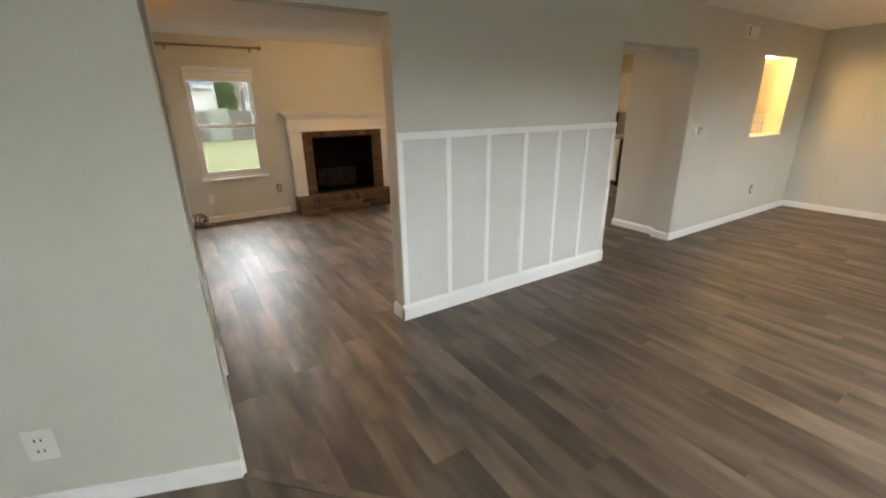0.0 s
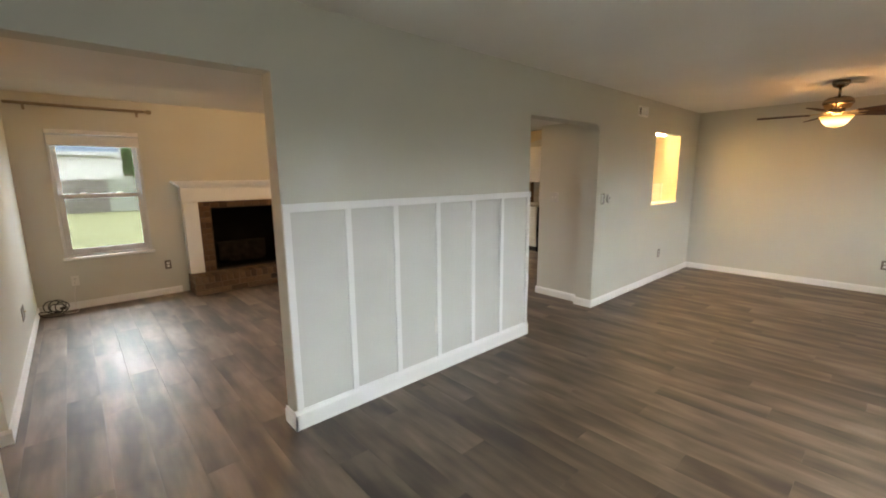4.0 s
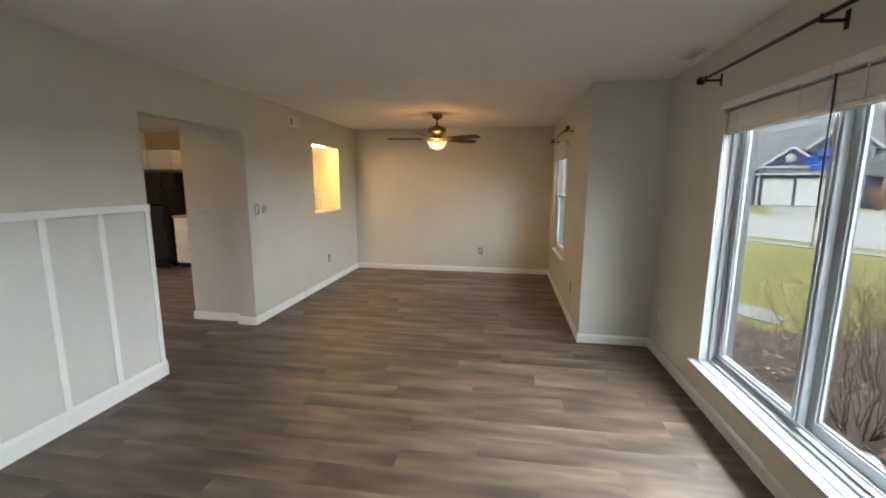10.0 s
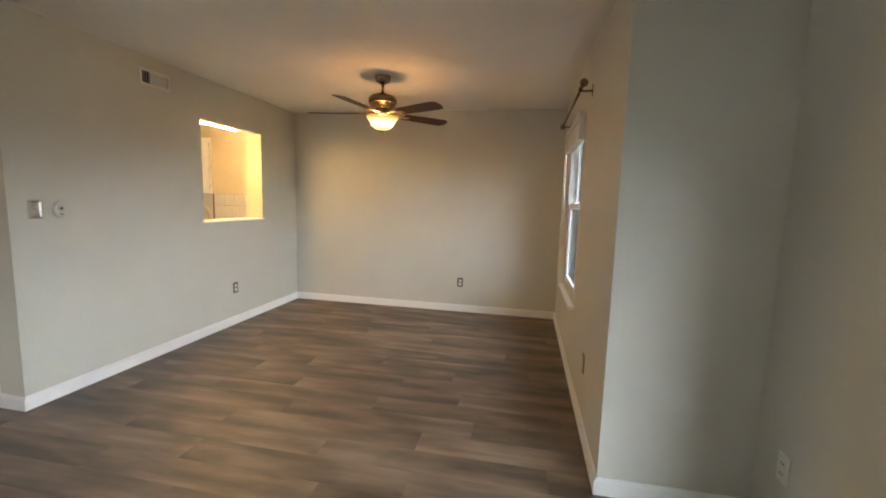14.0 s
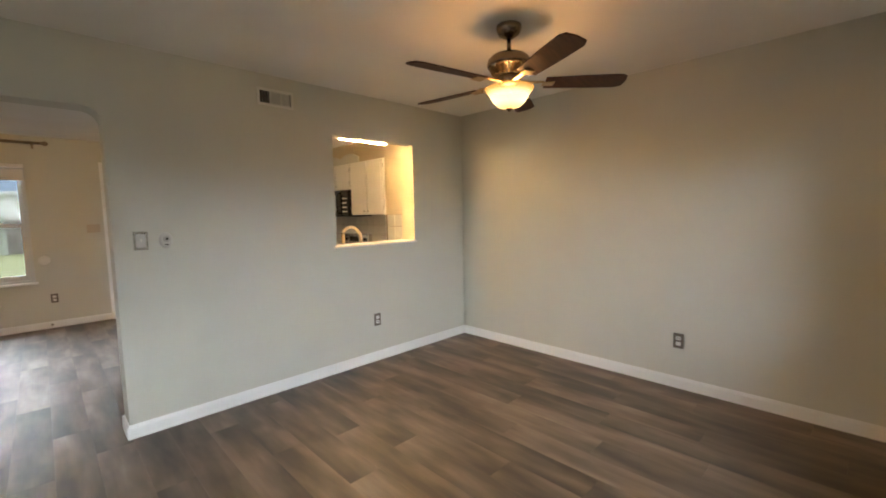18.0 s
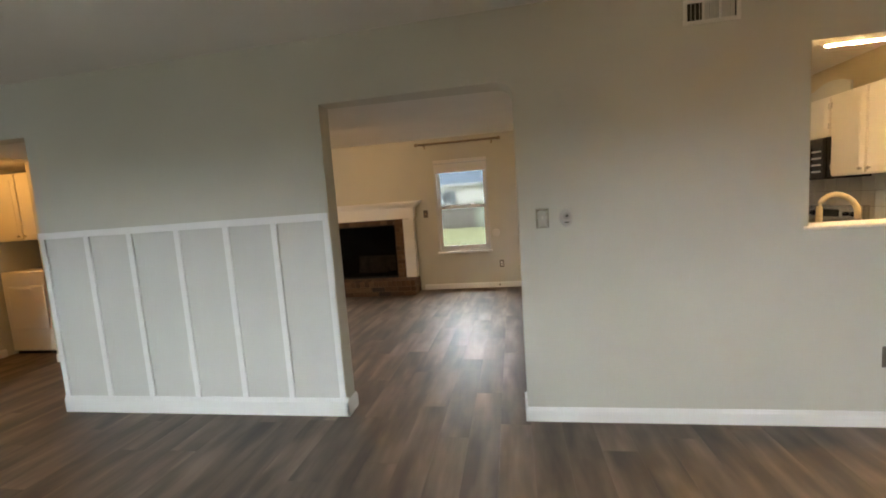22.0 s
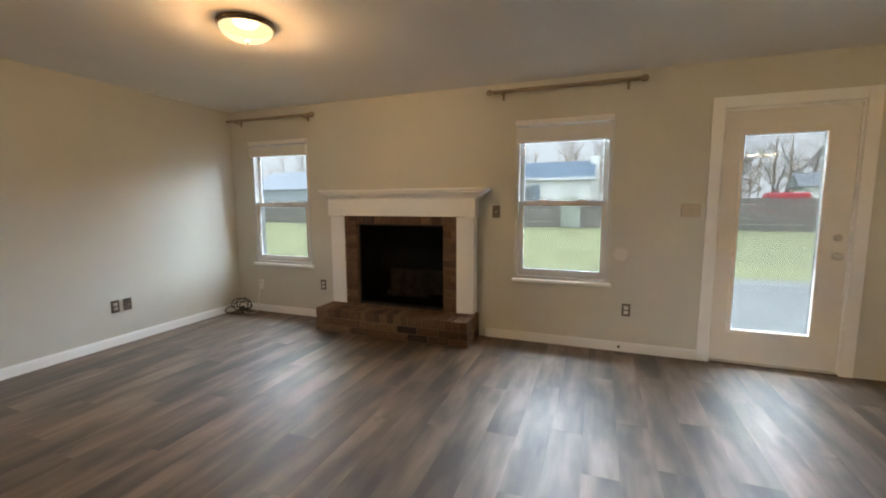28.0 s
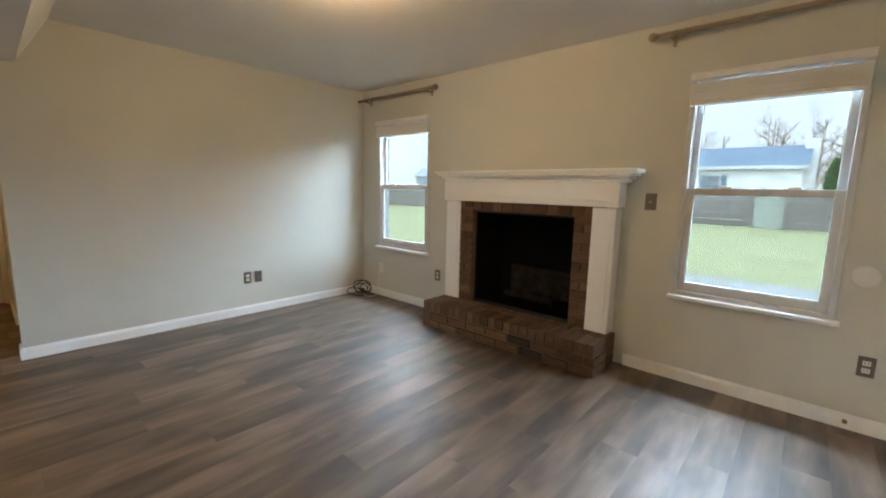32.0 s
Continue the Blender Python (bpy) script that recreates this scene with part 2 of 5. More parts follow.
WALL = painted("greige_wall_paint", (0.60, 0.60, 0.54), 0.55, 0.025, 260, 0.10)
PANEL = painted("pale_grey_panel_paint", (0.66, 0.665, 0.645), 0.5, 0.02, 260, 0.08)
CEIL = painted("ceiling_paint", (0.82, 0.805, 0.77), 0.85, 0.03, 70, 0.35)
TRIM = painted("white_trim_paint", (0.85, 0.86, 0.86), 0.30, 0.02, 90, 0.03)
VINYL = painted("white_vinyl", (0.60, 0.62, 0.63), 0.28, 0.015, 120, 0.02)
CHROME = painted("polished_silver_rim", (0.72, 0.71, 0.68), 0.2, 0.05, 60, 0.02, 20, 1.0)
# white vinyl set darker and bluer to hold back window glare on frames
DIMVINYL = painted("darkened_white_vinyl", (0.39, 0.425, 0.45), 0.3, 0.04, 120, 0.03)
BLIND = painted("white_blind_slat", (0.80, 0.79, 0.77), 0.5, 0.04, 60, 0.04)
DOORPAINT = painted("white_door_paint", (0.74, 0.72, 0.68), 0.38, 0.02, 60, 0.05)
CABINET = painted("white_cabinet_paint", (0.84, 0.82, 0.77), 0.35, 0.03, 60, 0.04)
BRONZE = painted("oil_rubbed_bronze", (0.035, 0.028, 0.024), 0.38, 0.2, 60, 0.05, 8, 0.7)
NICKEL = painted("brushed_nickel", (0.55, 0.53, 0.50), 0.32, 0.08, 200, 0.06, 6, 1.0)
BRASS = painted("antique_brass", (0.50, 0.36, 0.18), 0.28, 0.12, 60, 0.05, 8, 1.0)
PEWTER = painted("brushed_pewter_fan_metal", (0.26, 0.20, 0.14), 0.26, 0.15, 80, 0.04, 6, 1.0)
PLATE = painted("pewter_cover_plate", (0.17, 0.15, 0.13), 0.4, 0.08, 60, 0.03, 20, 0.6)
SILVER = painted("satin_silver_plate", (0.58, 0.575, 0.56), 0.28, 0.06, 60, 0.03, 20, 0.55)
WPLASTIC = painted("white_plastic", (0.76, 0.75, 0.71), 0.35, 0.02, 60, 0.02)
GREYPLASTIC = painted("grey_plastic", (0.44, 0.435, 0.425), 0.4, 0.03, 60, 0.02)
BEIGEGREY = painted("pale_grey_plastic", (0.56, 0.555, 0.535), 0.4, 0.02, 60, 0.02)
BEIGE = painted("beige_plastic", (0.52, 0.46, 0.37), 0.45, 0.03, 60, 0.02)
DARK = painted("dark_void", (0.015, 0.014, 0.013), 0.7, 0.2, 60, 0.1)
BLACK = painted("black_appliance_enamel", (0.012, 0.012, 0.013), 0.16, 0.1, 120, 0.02)
STEEL = painted("stainless_steel", (0.60, 0.59, 0.57), 0.25, 0.06, 200, 0.04, 6, 1.0)
IRON = painted("black_painted_iron", (0.008, 0.0075, 0.007), 0.75, 0.2, 60, 0.1)
SOOT = painted("sooty_firebox", (0.02, 0.018, 0.016), 0.9, 0.4, 40, 0.4, 6)
ASH = speckled("ashy_firebrick", [(0.3, (0.06, 0.05, 0.043)), (0.7, (0.26, 0.235, 0.20))], 9, 0.95, 5, 0.5, 0.004)
MORTAR = painted("mortar", (0.145, 0.098, 0.062), 0.95, 0.1, 90, 0.6)
BRICK = brick_mat("rustic_red_brick")
SLOTBRICK = painted("dark_slot_brick", (0.035, 0.022, 0.016), 0.8, 0.25, 60, 0.5, 9)
PLANK = plank_mat("grey_brown_vinyl_plank")
BLADE = wood_mat("dark_walnut_blade", (0.034, 0.010, 0.005), (0.075, 0.027, 0.011), (3, 60, 60), 0.55)
RODWOOD = painted("tan_painted_rod", (0.30, 0.24, 0.17), 0.45, 0.08, 60, 0.1, 12)
RUBBER = painted("black_rubber_cable", (0.02, 0.02, 0.02), 0.5, 0.1, 60, 0.0)
COUNTER = speckled("laminate_counter", [(0.35, (0.30, 0.26, 0.21)), (0.65, (0.48, 0.43, 0.36))], 60, 0.35, 4, 0.02, 0.001)
TILE = painted("pale_backsplash_tile", (0.62, 0.61, 0.56), 0.25, 0.08, 60, 0.05, 4)
# cream paint; its yellow also stands in for tube light on the jambs
WARMWALL = painted("cream_kitchen_glow_paint", (0.60, 0.52, 0.36), 0.6, 0.03, 220, 0.1)
CREAM = painted("cream_faucet_enamel", (0.66, 0.55, 0.36), 0.25, 0.04, 60, 0.02)
GLASS = glass_mat("window_glass", GLASS_TINT)
BOWL = frosted("lit_frosted_amber_bowl", (1.0, 0.60, 0.22), 0.1, [(-0.348, (0.48, 0.20, 0.04)), (-0.368, (0.8, 0.42, 0.12)), (-0.395, (1.5, 1.1, 0.55)), (-0.43, (1.5, 1.05, 0.5)), (-0.46, (0.8, 0.45, 0.14))])
FLUSH = frosted("lit_frosted_dome", (1.0, 0.70, 0.36), 0.085)
HALLGLOW = frosted("lit_hall_dome", (1.0, 0.62, 0.22), 0.07)
DARKGLASS = glass_mat("smoked_fire_glass", (0.60, 0.58, 0.56), 0.25)
TUBE = glowing("lit_fluorescent_tube", (1.0, 0.62, 0.27), TUBE_LIGHT)
GRASS = speckled("winter_lawn", [(0.25, (0.15, 0.145, 0.035)), (0.5, (0.21, 0.205, 0.05)), (0.8, (0.32, 0.28, 0.11))], 9, 0.95, 7, 0.6, 0.03, 0.35, (0.33, 0.35, 0.20))
MULCH = speckled("leafy_mulch", [(0.3, (0.045, 0.032, 0.026)), (0.5, (0.10, 0.073, 0.058)), (0.7, (0.27, 0.20, 0.15))], 14, 0.95, 7, 0.8, 0.03)
LEAFLITTER = painted("dry_fallen_leaf", (0.42, 0.30, 0.21), 0.8, 0.25, 20, 0.2, 3)
ROAD = speckled("pale_concrete_road", [(0.3, (0.29, 0.29, 0.285)), (0.7, (0.37, 0.37, 0.36))], 3, 0.9, 6, 0.2, 0.01, 0.15)
CONCRETE = speckled("patio_concrete", [(0.3, (0.26, 0.265, 0.27)), (0.7, (0.36, 0.365, 0.365))], 2.5, 0.9, 6, 0.2, 0.01, 0.3)
FENCE = wood_mat("weathered_fence_board", (0.14, 0.125, 0.115), (0.27, 0.245, 0.22), (1.2, 14, 14), 0.85)
BARK = speckled("grey_bark", [(0.3, (0.15, 0.13, 0.115)), (0.7, (0.28, 0.255, 0.23))], 8, 0.95, 6, 0.6, 0.02)
DRYTWIG = painted("tan_dry_twig", (0.36, 0.24, 0.16), 0.85, 0.25, 40, 0.2, 5)
TWIG = painted("brown_twig", (0.235, 0.165, 0.125), 0.8, 0.25, 40, 0.2, 5)
NAVY = painted("navy_siding", (0.045, 0.055, 0.13), 0.6, 0.08, 20, 0.2, 0.6)
SIDING = painted("white_siding", (0.74, 0.74, 0.72), 0.6, 0.04, 20, 0.15, 0.5)
TANWALL = painted("tan_brick_cladding", (0.36, 0.27, 0.21), 0.8, 0.12, 8, 0.3, 0.9)
SHINGLE = speckled("grey_shingle_roof", [(0.3, (0.15, 0.16, 0.17)), (0.7, (0.25, 0.26, 0.27))], 4, 0.9, 5, 0.4, 0.02)
# slate colour lightened to paint distance haze onto the far house
HAZESLATE = speckled("haze_paled_slate", [(0.3, (0.30, 0.33, 0.37)), (0.7, (0.38, 0.41, 0.45))], 4, 0.9, 5, 0.3, 0.02)
BLUEROOF = speckled("slate_blue_roof", [(0.3, (0.11, 0.15, 0.20)), (0.7, (0.17, 0.22, 0.28))], 4, 0.9, 5, 0.3, 0.02)
REDDOOR = painted("red_door_paint", (0.42, 0.035, 0.045), 0.4, 0.05, 40, 0.05)
SIGNBLUE = painted("blue_sign_enamel", (0.02, 0.10, 0.55), 0.4, 0.04, 40, 0.02)
CONIFER = painted("conifer_foliage", (0.36, 0.31, 0.13), 0.85, 0.35, 12, 0.0, 3)
# far pine and wood colours are lightened to paint in distance haze
FARPINE = painted("haze_paled_pine", (0.17, 0.20, 0.14), 0.9, 0.35, 2, 0.0, 3)
FARWOOD = painted("haze_paled_wood", (0.33, 0.26, 0.20), 0.9, 0.3, 2, 0.0, 0.4)
GREENLEAF = painted("bright_arborvitae_foliage", (0.15, 0.22, 0.08), 0.85, 0.35, 12, 0.4, 3)
GREENPANEL = painted("pale_green_panel", (0.33, 0.35, 0.30), 0.8, 0.1, 20, 0.2)
PANEDARK = painted("dark_house_pane", (0.10, 0.12, 0.14), 0.1, 0.1, 4, 0.0)


# ---- mesh helpers ----
def quad_box(bm, x0, x1, y0, y1, z0, z1):
    v = [bm.verts.new((x, y, z)) for x in (x0, x1) for y in (y0, y1) for z in (z0, z1)]
    for f in ((0, 1, 3, 2), (4, 6, 7, 5), (0, 4, 5, 1), (2, 3, 7, 6), (0, 2, 6, 4), (1, 5, 7, 3)):
        bm.faces.new([v[i] for i in f])
    return v


def box(x0, x1, y0, y1, z0, z1, bevel=0.0, segs=2):
    bm = bmesh.new()
    quad_box(bm, min(x0, x1), max(x0, x1), min(y0, y1), max(y0, y1), min(z0, z1), max(z0, z1))
    if bevel:
        bmesh.ops.bevel(bm, geom=bm.edges[:], offset=bevel, segments=segs, profile=0.5, affect="EDGES")
    return bm


def joined(*bms):
    out = bmesh.new()
    for b in bms:
        me = bpy.data.meshes.new("tmp")
        b.to_mesh(me)
        b.free()
        out.from_mesh(me)
        bpy.data.meshes.remove(me)
    return out


def turned(profile, segs=32, cap=True):
    """A solid of revolution about z from (radius, height) pairs."""
    bm = bmesh.new()
    rings = []
    for r, z in profile:
        rings.append([bm.verts.new((r * math.cos(2 * math.pi * i / segs), r * math.sin(2 * math.pi * i / segs), z)) for i in range(segs)])
    for a, b in zip(rings, rings[1:]):
        for i in range(segs):
            j = (i + 1) % segs
            bm.faces.new((a[i], a[j], b[j], b[i]))
    if cap:
        bm.faces.new(rings[0][::-1])
        bm.faces.new(rings[-1])
    bmesh.ops.recalc_face_normals(bm, faces=bm.faces)
    for f in bm.faces:
        f.smooth = True
    return bm


def moved(bm, m):
    bmesh.ops.transform(bm, matrix=m, verts=bm.verts)
    return bm


def tube(points, radii, segs=8):
    """A tapered tube along points."""
    bm = bmesh.new()
    rings = []
    pts = [Vector(p) for p in points]
    for i, p in enumerate(pts):
        d = (pts[min(i + 1, len(pts) - 1)] - pts[max(i - 1, 0)]).normalized()
        a = d.cross(Vector((0, 0, 1)) if abs(d.z) < 0.9 else Vector((1, 0, 0))).normalized()
        b = d.cross(a)
        r = radii[i] if isinstance(radii, (list, tuple)) else radii
        rings.append([bm.verts.new(p + r * (math.cos(2 * math.pi * k / segs) * a + math.sin(2 * math.pi * k / segs) * b)) for k in range(segs)])
    for a, b in zip(rings, rings[1:]):
        for k in range(segs):
            bm.faces.new((a[k], a[(k + 1) % segs], b[(k + 1) % segs], b[k]))
    bm.faces.new(rings[0])
    bm.faces.new(rings[-1])
    bmesh.ops.recalc_face_normals(bm, faces=bm.faces)
    for f in bm.faces:
        f.smooth = len(f.verts) == 4
    return bm


def prism(poly, z0, z1, top=None):
    """A prism over a polygon in plan; top: another polygon of as many corners at the upper end."""
    bm = bmesh.new()
    lo = [bm.verts.new((x, y, z0)) for x, y in poly]
    hi = [bm.verts.new((x, y, z1)) for x, y in (top or poly)]
    bm.faces.new(lo[::-1])
    bm.faces.new(hi)
    for i in range(len(lo)):
        j = (i + 1) % len(lo)
        bm.faces.new((lo[i], lo[j], hi[j], hi[i]))
    bmesh.ops.recalc_face_normals(bm, faces=bm.faces)
    return bm


def upright(poly, y0, y1):
    """A plate whose outline lies in x and z, from y0 to y1."""
    bm = prism([(x, z) for x, z in poly], 0, 1)
    for v in bm.verts:
        x, z, k = v.co
        v.co = (x, y0 + (y1 - y0) * k, z)
    bmesh.ops.recalc_face_normals(bm, faces=bm.faces)
    return bm


def mesh_of(name, bm, mat):
    me = bpy.data.meshes.new(name)
    bm.to_mesh(me)
    bm.free()
    me.materials.append(mat)
    return me


def part(name, bm, mat, parent, label=""):
    ob = new(name, mesh_of(name, bm, mat))
    ob.parent = parent
    return tagged(ob, label)


def empty(name, m, label, category, group="", kind=""):
    ob = new(name)
    ob.empty_display_size = 0.1
    ob.matrix_world = m
    return tagged(ob, label, category, group, kind)


def solid(name, bm, mat, label="", category="", kind="structure"):
    return tagged(new(name, mesh_of(name, bm, mat)), label, category, "", kind)


def wall(name, along, a0, a1, t0, t1, z0, z1, holes, mat, label):
    """A wall along x or y from a0 to a1, thick from t0 to t1, with rectangular holes (a, a, z, z) cut through it."""
    bm = bmesh.new()
    As = sorted({a0, a1, *(min(max(h[i], a0), a1) for h in holes for i in (0, 1))})
    Zs = sorted({z0, z1, *(min(max(h[i], z0), z1) for h in holes for i in (2, 3))})
    full = {}
    for i, (p, q) in enumerate(zip(As, As[1:])):
        for k, (r, s) in enumerate(zip(Zs, Zs[1:])):
            c, d = (p + q) / 2, (r + s) / 2
            full[i, k] = not any(h[0] < c < h[1] and h[2] < d < h[3] for h in holes)
    verts = {}

    def v(i, k, t):
        if (i, k, t) not in verts:
            a, th = As[i], (t0, t1)[t]
            verts[i, k, t] = bm.verts.new((a, th, Zs[k]) if along == "x" else (th, a, Zs[k]))
        return verts[i, k, t]

    for (i, k), on in full.items():
        if not on:
            continue
        for t in (0, 1):
            bm.faces.new((v(i, k, t), v(i + 1, k, t), v(i + 1, k + 1, t), v(i, k + 1, t)))
        for (di, dk), (p, q) in {(-1, 0): ((i, k), (i, k + 1)), (1, 0): ((i + 1, k), (i + 1, k + 1)), (0, -1): ((i, k), (i + 1, k)), (0, 1): ((i, k + 1), (i + 1, k + 1))}.items():
            if not full.get((i + di, k + dk), False):
                bm.faces.new((v(*p, 0), v(*q, 0), v(*q, 1), v(*p, 1)))
    bmesh.ops.recalc_face_normals(bm, faces=bm.faces)
    return solid(name, bm, mat, label, "wall")


# ---- the house: floors, walls, ceilings ----
H = 2.44
PY = 2.615
PB = 2.747
solid("floor_slab", box(-2.3, 8.0, -1.62, 6.9, -0.34, -0.012), CONCRETE, "concrete slab under the vinyl plank floor", "floor")
solid("ceiling", box(-2.6, 8.4, -2.0, 7.3, H, H + 0.12), CEIL, "flat off-white painted ceiling with fine texture", "ceiling")
wall("wall_north", "x", -0.2, 8.0, 6.72, 6.87, -0.02, H, [(0.268, 1.112, 0.61, 2.06), (3.482, 4.332, 0.61, 2.08), (1.79, 2.80, 0.2, 1.125), (5.125, 6.01, -0.1, 2.075)], WALL, "greige painted back wall with two windows and a glazed door")
wall("wall_family_west", "y", 2.83, 6.72, -0.18, -0.03, -0.02, H, [(2.0, 3.63, -0.1, 2.11)], WALL, "greige painted side wall with an opening to the hall")
wall("wall_living_west", "y", 1.95, 2.60, -0.13, 0.02, -0.02, H, [], WALL, "greige painted wall with two white return air grilles")
solid("wall_jamb", box(-0.13, 0.036, 2.60, 2.83, -0.02, H), WALL, "greige painted wall end beside the hall opening", "wall")
foyer_dir = math.degrees(math.atan2(0.36, -1.0))
solid("wall_foyer", prism([(0.02, 1.76), (0.02, 1.95), (-1.6, 2.50), (-1.6, 2.343)], -0.02, H), WALL, "greige painted foyer wall with a white outlet", "wall")
wall("wall_foyer_west", "y", -1.6, 2.5, -1.75, -1.6, -0.02, H, [], WALL, "plain greige painted wall at the entry")
wall("wall_south", "x", -1.75, 4.8, -1.65, -1.45, -0.02, H, [(1.97, 3.80, 0.30, 2.03), (-1.25, -0.30, -0.1, 2.08)], WALL, "greige painted front wall with a wide picture window")
wall("wall_bump", "y", -1.6, -0.95, 4.8, 4.95, -0.02, H, [], WALL, "short greige painted wall where the front wall steps in")
wall("wall_dining_south", "x", 4.8, 7.84, -0.95, -0.8, -0.02, H, [(6.1, 7.05, 0.59, 2.04)], WALL, "greige painted dining wall with one window")
wall("wall_east", "y", -0.95, 2.70, 7.84, 7.99, -0.02, H, [], WALL, "plain greige painted end wall of the dining area")
wall("wall_kitchen_east", "y", 2.70, 6.87, 7.84, 7.99, -0.02, H, [], WARMWALL, "cream painted kitchen wall behind the cabinets")
wall("wall_divider", "x", 4.725, 7.84, 2.59, 2.785, -0.02, H, [(6.235, 7.125, 1.108, 2.10)], WALL, "greige painted dividing wall with a pass-through to the kitchen")
wall("wall_panelled", "x", 0.036, 3.53, PY, PB, -0.02, H, [(0.0, 1.262, -0.1, 2.065)], WALL, "greige painted dividing wall above pale panelling")
solid("wall_arch_header", prism([(3.53, PY), (4.725, 2.59), (4.725, 2.785), (3.53, PB)], 2.045, H), WALL, "greige painted wall over the archway", "wall")
arc = [(4.725, 2.045), (4.635, 2.045)] + [(4.635 + 0.09 * math.sin(a), 1.96 + 0.085 * math.cos(a)) for a in [math.pi / 2 * i / 10 for i in range(1, 11)]]
solid("wall_arch_corner", upright(arc, 2.5915, 2.7835), WALL, "rounded plaster corner of the archway", "wall")
wall("wall_kitchen_wing", "y", 2.785, 3.39, 4.808, 4.91, -0.02, H, [], WALL, "short greige painted wall end beside the kitchen")
soff = [(-0.03, PB), (3.53, PB), (4.725, 2.785), (4.808, 2.785), (4.808, 3.39), (4.60, 3.57), (4.1, 3.68), (3.2, 3.75), (-0.03, 3.77)]
soff_top = [(-0.03, PB), (3.53, PB), (4.725, 2.785), (4.95, 2.785), (4.95, 3.52), (4.7, 3.75), (4.15, 3.87), (3.22, 3.94), (-0.03, 3.96)]
solid("ceiling_soffit", prism(soff, 2.11, H - 0.002, soff_top), CEIL, "dropped soffit with a sloped side along the dividing wall", "ceiling")
# hall and laundry closet
wall("wall_hall_south", "x", -2.25, -0.13, 2.68, 2.83, -0.02, H, [(-1.792, -1.008, -0.1, 2.0445)], WALL, "greige painted hall wall with a closed door")
wall("wall_hall_end", "y", 2.83, 3.80, -2.25, -2.1, -0.02, H, [(2.90, 3.62, -0.1, 2.04)], WALL, "hall end wall around a closed door")
wall("wall_hall_north", "x", -2.1, -1.12, 3.65, 3.80, -0.02, H, [], WALL, "greige painted hall wall with a switch plate")
wall("wall_laundry_back", "x", -1.27, -0.18, 4.55, 4.65, -0.02, H, [], WALL, "laundry closet back wall")
wall("wall_laundry_side", "y", 3.80, 4.55, -1.27, -1.12, -0.02, H, [], WALL, "laundry closet side wall")
solid("wall_behind_doors", joined(box(-2.36, -2.26, 2.7, 3.85, -0.02, H), box(-2.0, -0.9, 2.52, 2.66, -0.02, H)), WALL, "plain wall closing off behind the hall doors", "wall")
solid("ceiling_hall", box(-2.1, -0.18, 2.83, 4.55, 2.14, 2.2), CEIL, "low off-white hall ceiling", "ceiling")


# ---- trim ----
def base_profile(h, t):
    return [(0, 0), (t, 0), (t, h * 0.78), (t * 0.62, h * 0.9), (t * 0.45, h), (0, h)]


def baseboard(x0, y0, x1, y1, h=0.088, t=0.015, z=0.0):
    """A baseboard along a wall; the room lies to the left of the way from the first end to the second."""
    d = Vector((x1 - x0, y1 - y0, 0))
    n = Vector((-d.y, d.x, 0)).normalized()
    bm = bmesh.new()
    rows = []
    for p in (Vector((x0, y0, z)), Vector((x1, y1, z))):
        rows.append([bm.verts.new(p + n * a + Vector((0, 0, b))) for a, b in base_profile(h, t)])
    k = len(rows[0])
    for i in range(k):
        bm.faces.new((rows[0][i], rows[0][(i + 1) % k], rows[1][(i + 1) % k], rows[1][i]))
    bm.faces.new(rows[0])
    bm.faces.new(rows[1])
    bmesh.ops.recalc_face_normals(bm, faces=bm.faces)
    return solid("baseboard", bm, TRIM, "white painted wooden baseboard", "baseboard")


T = 0.015
for run in ((7.84, -0.8, 7.84, 2.59), (7.84 - T, 2.59, 4.725, 2.59), (4.725, 2.59 - T, 4.725, 2.785 + T), (4.725 - T, 2.785, 4.808, 2.785), (4.808, 2.785 + T, 4.808, 3.39), (4.808 - T, 3.39, 4.91, 3.39),
            (4.8 - T, -0.8, 7.84 - T, -0.8), (4.8, -1.45, 4.8, -0.8), (-0.21, -1.45, 4.8 - T, -1.45), (0.02, 2.60, 0.02, 1.76), (0.036, 2.83, 0.036, 2.60),
            (-0.03, 6.72, -0.03, 3.63), (1.385, 6.72, -0.03 + T, 6.72), (5.05, 6.72, 3.205, 6.72), (-0.03 + T, 3.63, -0.18, 3.63),
            (1.262, PB, 3.53, PB), (-1.12, 3.65, -2.1, 3.65), (-0.945, 2.83, -0.13, 2.83), (-1.12, 3.80, -1.12, 3.65 - T), (-0.13, 2.83, 0.036 + T, 2.83),
            (0.02 - 0.0, 1.76, -1.6, 1.76 + 1.62 * 0.36), (7.84, 2.785, 7.84, 3.3)):
    baseboard(*run)
# the board-and-batten wall end
baseboard(3.53 + T, PY, 1.262 - T, PY, 0.125, 0.02)
baseboard(1.262, PY - 0.02, 1.262, PB + T, 0.1, 0.015)
baseboard(3.53, PB + T, 3.53, PY - 0.02, 0.1, 0.015)
panel = empty("wall_panelling", pose(1.262, PY, 0), "pale grey board-and-batten panelling with white battens", "panelling", kind="structure")
part("backing", box(0.004, 2.264, -0.003, 0, 0.11, 1.327), PANEL, panel, "pale grey painted backing")
part("rail", box(0, 2.268, -0.022, -0.0, 1.322, 1.37, 0.003), TRIM, panel)
for c in (0.022, 0.405, 0.765, 1.146, 1.523, 1.878, 2.246):
    part("batten", box(c - 0.021, c + 0.021, -0.017, -0.0035, 0.125, 1.3215, 0.002), TRIM, panel)


# ---- windows ----
def rect_frame(x0, x1, z0, z1, w, y0, y1, bevel=0.004, wb=None):
    """A frame of four members, w wide (the lowest wb)."""
    wb = wb or w
